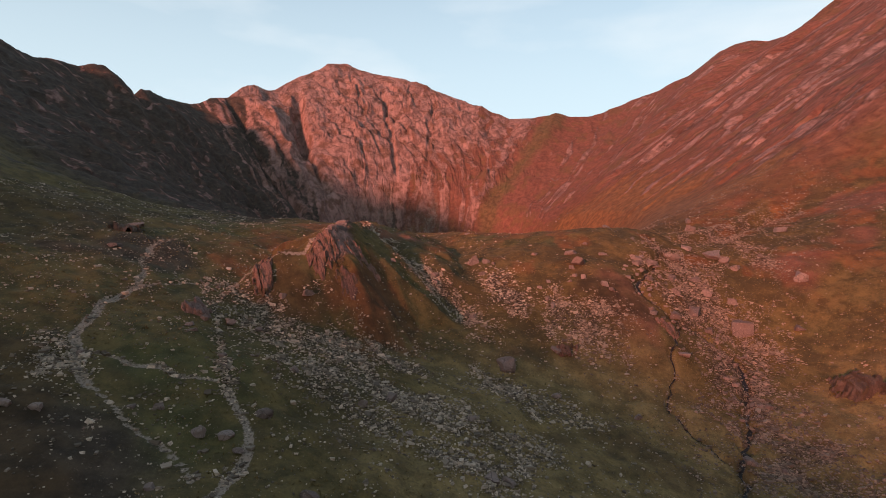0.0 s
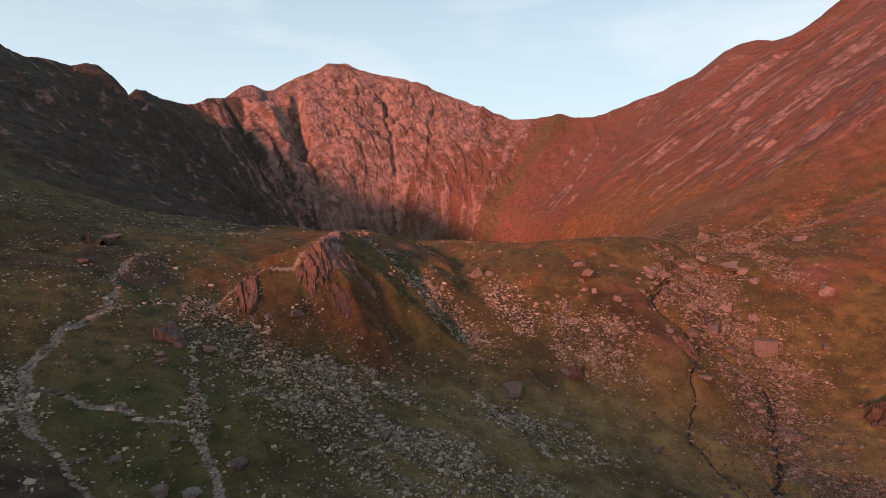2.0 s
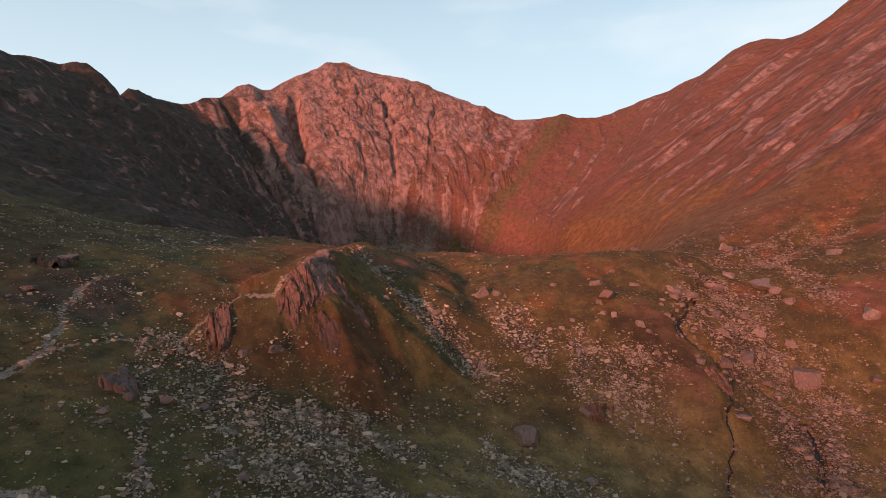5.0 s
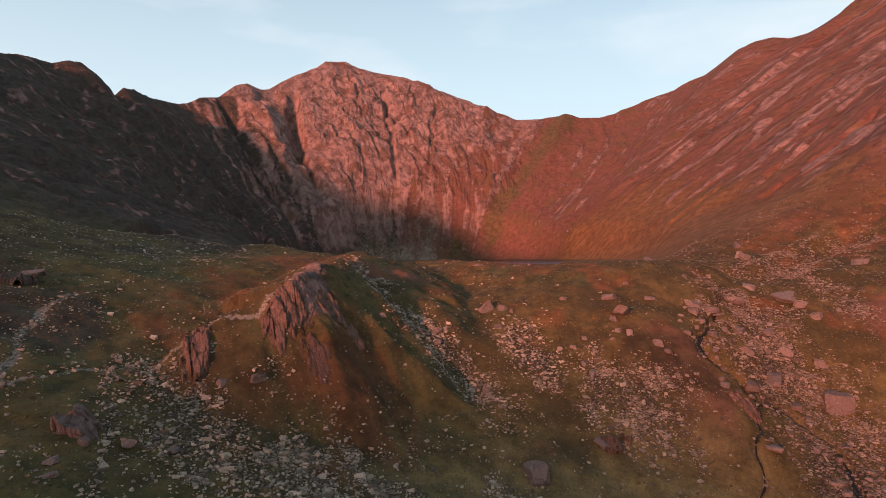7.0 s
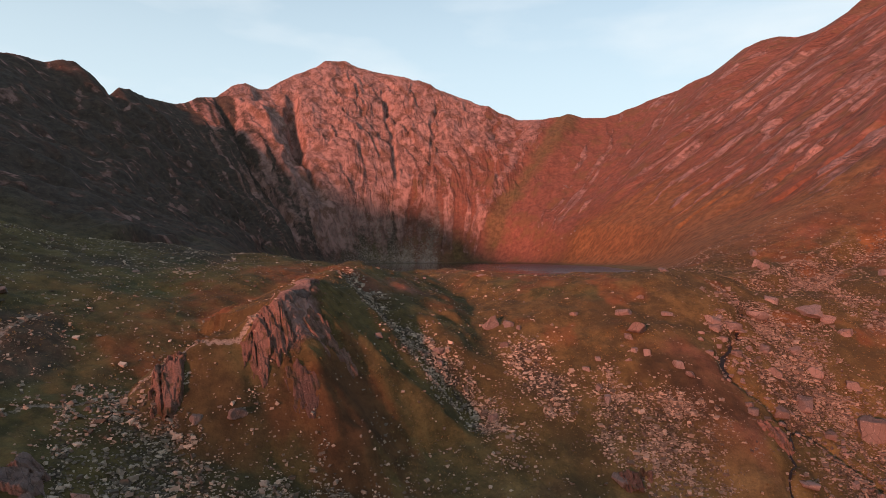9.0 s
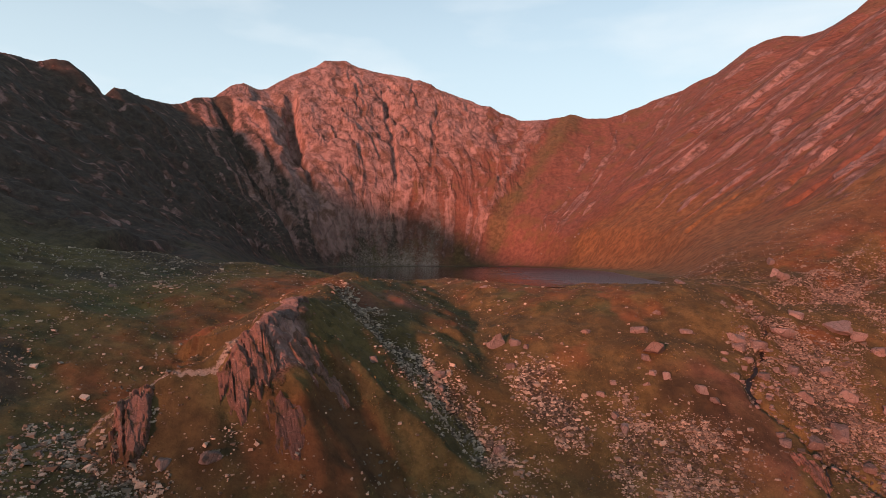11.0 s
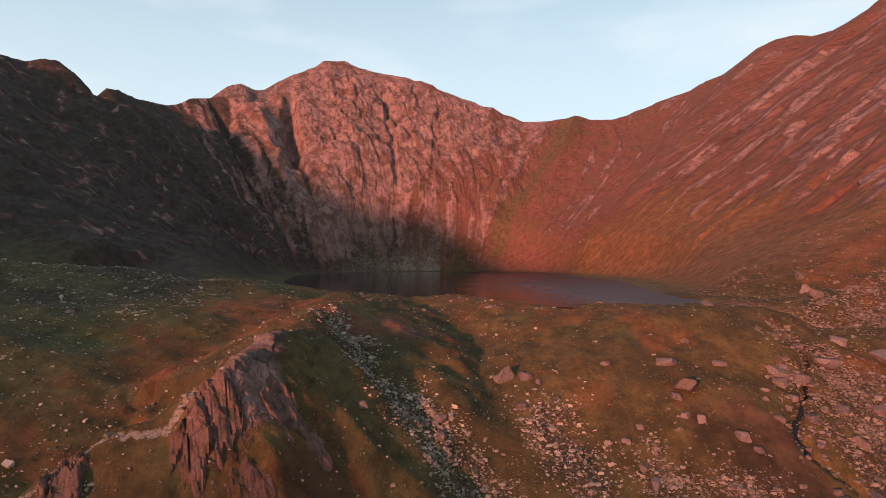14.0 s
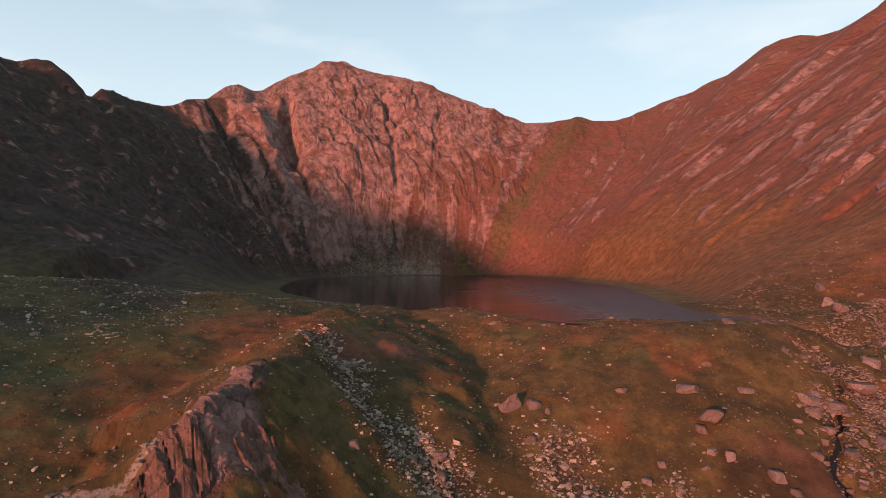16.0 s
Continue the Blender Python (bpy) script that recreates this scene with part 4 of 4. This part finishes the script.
outcrop("narrow upright slab of pink rock beside the footpath", -28.2, 68.2, 165, 6.2, 8.5, 1.9, 421, 2.6)
outcrop("dark split crag standing out of the turf", -36.2, 43.5, 165, 8.5, 7, 2.6, 407, 1.9, BACK)
outcrop("low broken outcrop with a turf cap on the slope", 54, 85.5, 180, 12, 5, 1.4, 408, 1.5)
outcrop("dark weathered rock mound breaking through the hillside", 134.5, 75, 190, 15, 13, 4.0, 409, 2.4, DARK_CRAG)
outcrop("dark heathery crag on the hillside", -71, 80, 150, 9, 7, 1.8, 410, 1.6, DARK_CRAG)
outcrop("low grey ledges breaking through the grass", 90, 96, 185, 9, 6, 1.0, 411, 1.2)


# ---- loose stones ----
def scattered(count, rng, mask_power, lowest):
    """Places drawn where the ground is stony."""
    out = []
    while len(out) < count:
        x, y = rng.uniform(-115, 215, 60000), rng.uniform(-25, 245, 60000)
        h, rock, scree, path, *_ = sample(x, y)
        chance = lowest * (1 + 3 * (1 - smooth(60, 115, y)) + 2 * smooth(95, 125, x) * smooth(115, 150, y) + 2.5 * (1 - smooth(-48, -34, x)) * smooth(75, 100, y)) + scree ** mask_power + 0.3 * np.clip(path, 0, 1)
        patch = smooth(-0.35, 0.75, fbm(x / 7, y / 7, 4, 201, 0.7)) ** 1.8 * (0.3 + 0.7 * smooth(-0.25, 0.45, fbm(x / 2.4, y / 2.4, 3, 203)))
        keep = (rng.uniform(0, 1, 60000) < chance * (0.15 + 0.85 * patch)) & (h > LAKE_LEVEL - 200)
        phi, r = bearing(x, y)
        keep &= r > spline([s[0] for s in SHORE], [s[1] for s in SHORE], phi) + 1
        out += list(zip(x[keep], y[keep], h[keep]))
    return out[:count]


nrng = np.random.default_rng(11)
for k in range(120):
    j = int(nrng.integers(0, 36))
    off = float(nrng.choice((-1, 1, 1)) * nrng.uniform(0.9, 6.5))
    dx, dy = STREAM[j + 1][0] - STREAM[j][0], STREAM[j + 1][1] - STREAM[j][1]
    n = math.hypot(dx, dy)
    boulder(STREAM[j][0] - off * dy / n, STREAM[j][1] + off * dx / n, float(nrng.lognormal(0.25, 0.42)), float(nrng.uniform(0.5, 0.9)),
            SMALL_ROCKS[int(nrng.integers(len(SMALL_ROCKS)))], "water-worn grey boulder on the bank of the stream", "boulders along the stream", 0.28)
for x, y, z in scattered(84, nrng, 1.0, 0.02):
    wide = float(nrng.lognormal(0.15, 0.35))
    boulder(x, y, wide, float(nrng.uniform(0.5, 0.9)), SMALL_ROCKS[int(nrng.integers(len(SMALL_ROCKS)))], "weathered grey rock lying among stones and grass", "loose rocks on the slope", 0.28)


def stones(name, count, low, high, power, lowest, label):
    base = np.array([(i, j, k) for i in (-1, 1) for j in (-1, 1) for k in (-1, 1)]) * 0.72
    tris = np.array([(0, 1, 3, 2), (4, 6, 7, 5), (0, 4, 5, 1), (2, 3, 7, 6), (1, 5, 7, 3)])
    spots = np.array(scattered(count, nrng, power, lowest))
    size = np.clip(nrng.lognormal(math.log(low), 0.48, count), low * 0.5, high)
    a = nrng.uniform(0, 2 * np.pi, count)
    shape = nrng.uniform(0.6, 1.25, (count, 3)) * np.array([1.15, 0.8, 0.55])
    v = base[None] + nrng.uniform(-0.34, 0.34, (count, len(base), 3))
    v = v * shape[:, None] * size[:, None, None] * 0.6
    tilt = nrng.uniform(-0.7, 0.7, count)
    y1, z1 = v[..., 1] * np.cos(tilt)[:, None] - v[..., 2] * np.sin(tilt)[:, None], v[..., 1] * np.sin(tilt)[:, None] + v[..., 2] * np.cos(tilt)[:, None]
    co = np.stack([v[..., 0] * np.cos(a)[:, None] - y1 * np.sin(a)[:, None], v[..., 0] * np.sin(a)[:, None] + y1 * np.cos(a)[:, None], z1], -1)
    co = co + spots[:, None] + np.array([0, 0, 1])[None, None] * (size * 0.12)[:, None, None]
    faces = (tris[None] + (np.arange(count) * len(base))[:, None, None]).reshape(-1, 4)
    me = bpy.data.meshes.new(name)
    me.from_pydata(co.reshape(-1, 3), [], faces)
    me.materials.append(STONE)
    return tagged(new(name, me), label, "stones", kind="stuff")


stones("scree", 54000, 0.36, 1.3, 1.0, 0.005, "pale grey angular scree lying in fans on the grass")
stones("loose_stones", 60000, 0.22, 0.9, 0.7, 0.030, "scattered pale stones in rough mountain grass")


# ---- the stream ----
def stream(course, width, label):
    bm = bmesh.new()
    pts = []
    for (ax, ay), (bx, by) in zip(course, course[1:]):
        pts += [(ax + (bx - ax) * t, ay + (by - ay) * t) for t in (0.0, 0.33, 0.67)]
    rows = []
    for k, (x, y) in enumerate(pts[:-1]):
        dx, dy = pts[k + 1][0] - x, pts[k + 1][1] - y
        n = math.hypot(dx, dy) or 1
        z = height(x, y) + 0.25
        wide = width * (1 + 0.6 * math.sin(1.7 * k) * math.cos(0.63 * k))
        rows.append([bm.verts.new((x + s * dy / n, y - s * dx / n, z)) for s in (-wide, 0.0, wide)])
    for a, b in zip(rows, rows[1:]):
        for j in range(2):
            bm.faces.new((a[j], a[j + 1], b[j + 1], b[j]))
    return tagged(new("stream", as_mesh("stream", bm, BROOK, False)), label, "stream", kind="structure")


stream(STREAM, 0.65, "narrow dark stream running down between boulders")
stream(RUNNEL, 0.2, "thin dark runnel cut into the grass slope")


# ---- rough grass ----
def grass_material():
    s = Shade("dry_grass", 0.95)
    tone = s.mix(s.island(), (0.085, 0.066, 0.024), (0.25, 0.18, 0.075))
    return s.done(s.mix(s.ramp(s.noise(0.05, 4), 0.4, 0.6), tone, s.mix(0.55, tone, (0.06, 0.06, 0.022))))


def tussocks(count):
    x, y = nrng.uniform(-112, 170, count * 3), nrng.uniform(-12, 215, count * 3)
    h, rock, scree, path, tawny, heath, straw, dark_turf, *_ = sample(x, y)
    phi, r = bearing(x, y)
    keep = (rock < 0.3) & ((heath < 0.6) | (y > 70)) & (scree < 0.45) & (path < 0.1) & (dark_turf < 0.5) & (r > spline([q[0] for q in SHORE], [q[1] for q in SHORE], phi) + 1.5) & (fbm(x / 12, y / 12, 3, 301) > -0.25)
    x, y, h = x[keep][:count], y[keep][:count], h[keep][:count]
    n, blades = len(x), 5
    size = nrng.uniform(0.16, 0.42, (n, 1))
    turn = nrng.uniform(0, 2 * np.pi, (n, blades))
    lean = nrng.uniform(0.25, 0.9, (n, blades)) * size
    cx, cy = x[:, None] + nrng.uniform(-0.25, 0.25, (n, blades)), y[:, None] + nrng.uniform(-0.25, 0.25, (n, blades))
    c, s = np.cos(turn), np.sin(turn)
    w = 0.28 * size
    rise = size * nrng.uniform(0.6, 1.1, (n, blades))
    z = h[:, None] - 0.08
    pts = np.stack([np.stack([cx - s * w, cy + c * w, z + 0 * c], -1), np.stack([cx + s * w, cy - c * w, z + 0 * c], -1), np.stack([cx + c * lean, cy + s * lean, z + rise], -1)], 2)
    me = bpy.data.meshes.new("grass")
    me.from_pydata(pts.reshape(-1, 3), [], np.arange(n * blades * 3).reshape(-1, 3))
    me.materials.append(grass_material())
    return tagged(new("grass", me), "rough tussocks of straw-coloured mountain grass", "grass", kind="stuff")


tussocks(24000)


# ---- pale rocks far off on the corrie wall ----
for x, y, wide in ((165, 673, 5), (167, 671, 3.4), (163, 675, 3), (161, 670, 2.6), (150, 560, 3.2), (147, 563, 2.6), (158, 556, 2.4), (140, 575, 2.8), (172, 640, 2.6), (120, 600, 2.8)):
    boulder(x, y, wide, 0.7, ROCKS[rng.randrange(len(ROCKS))], "pale fallen block on the hillside above the lake", "fallen blocks above the lake")
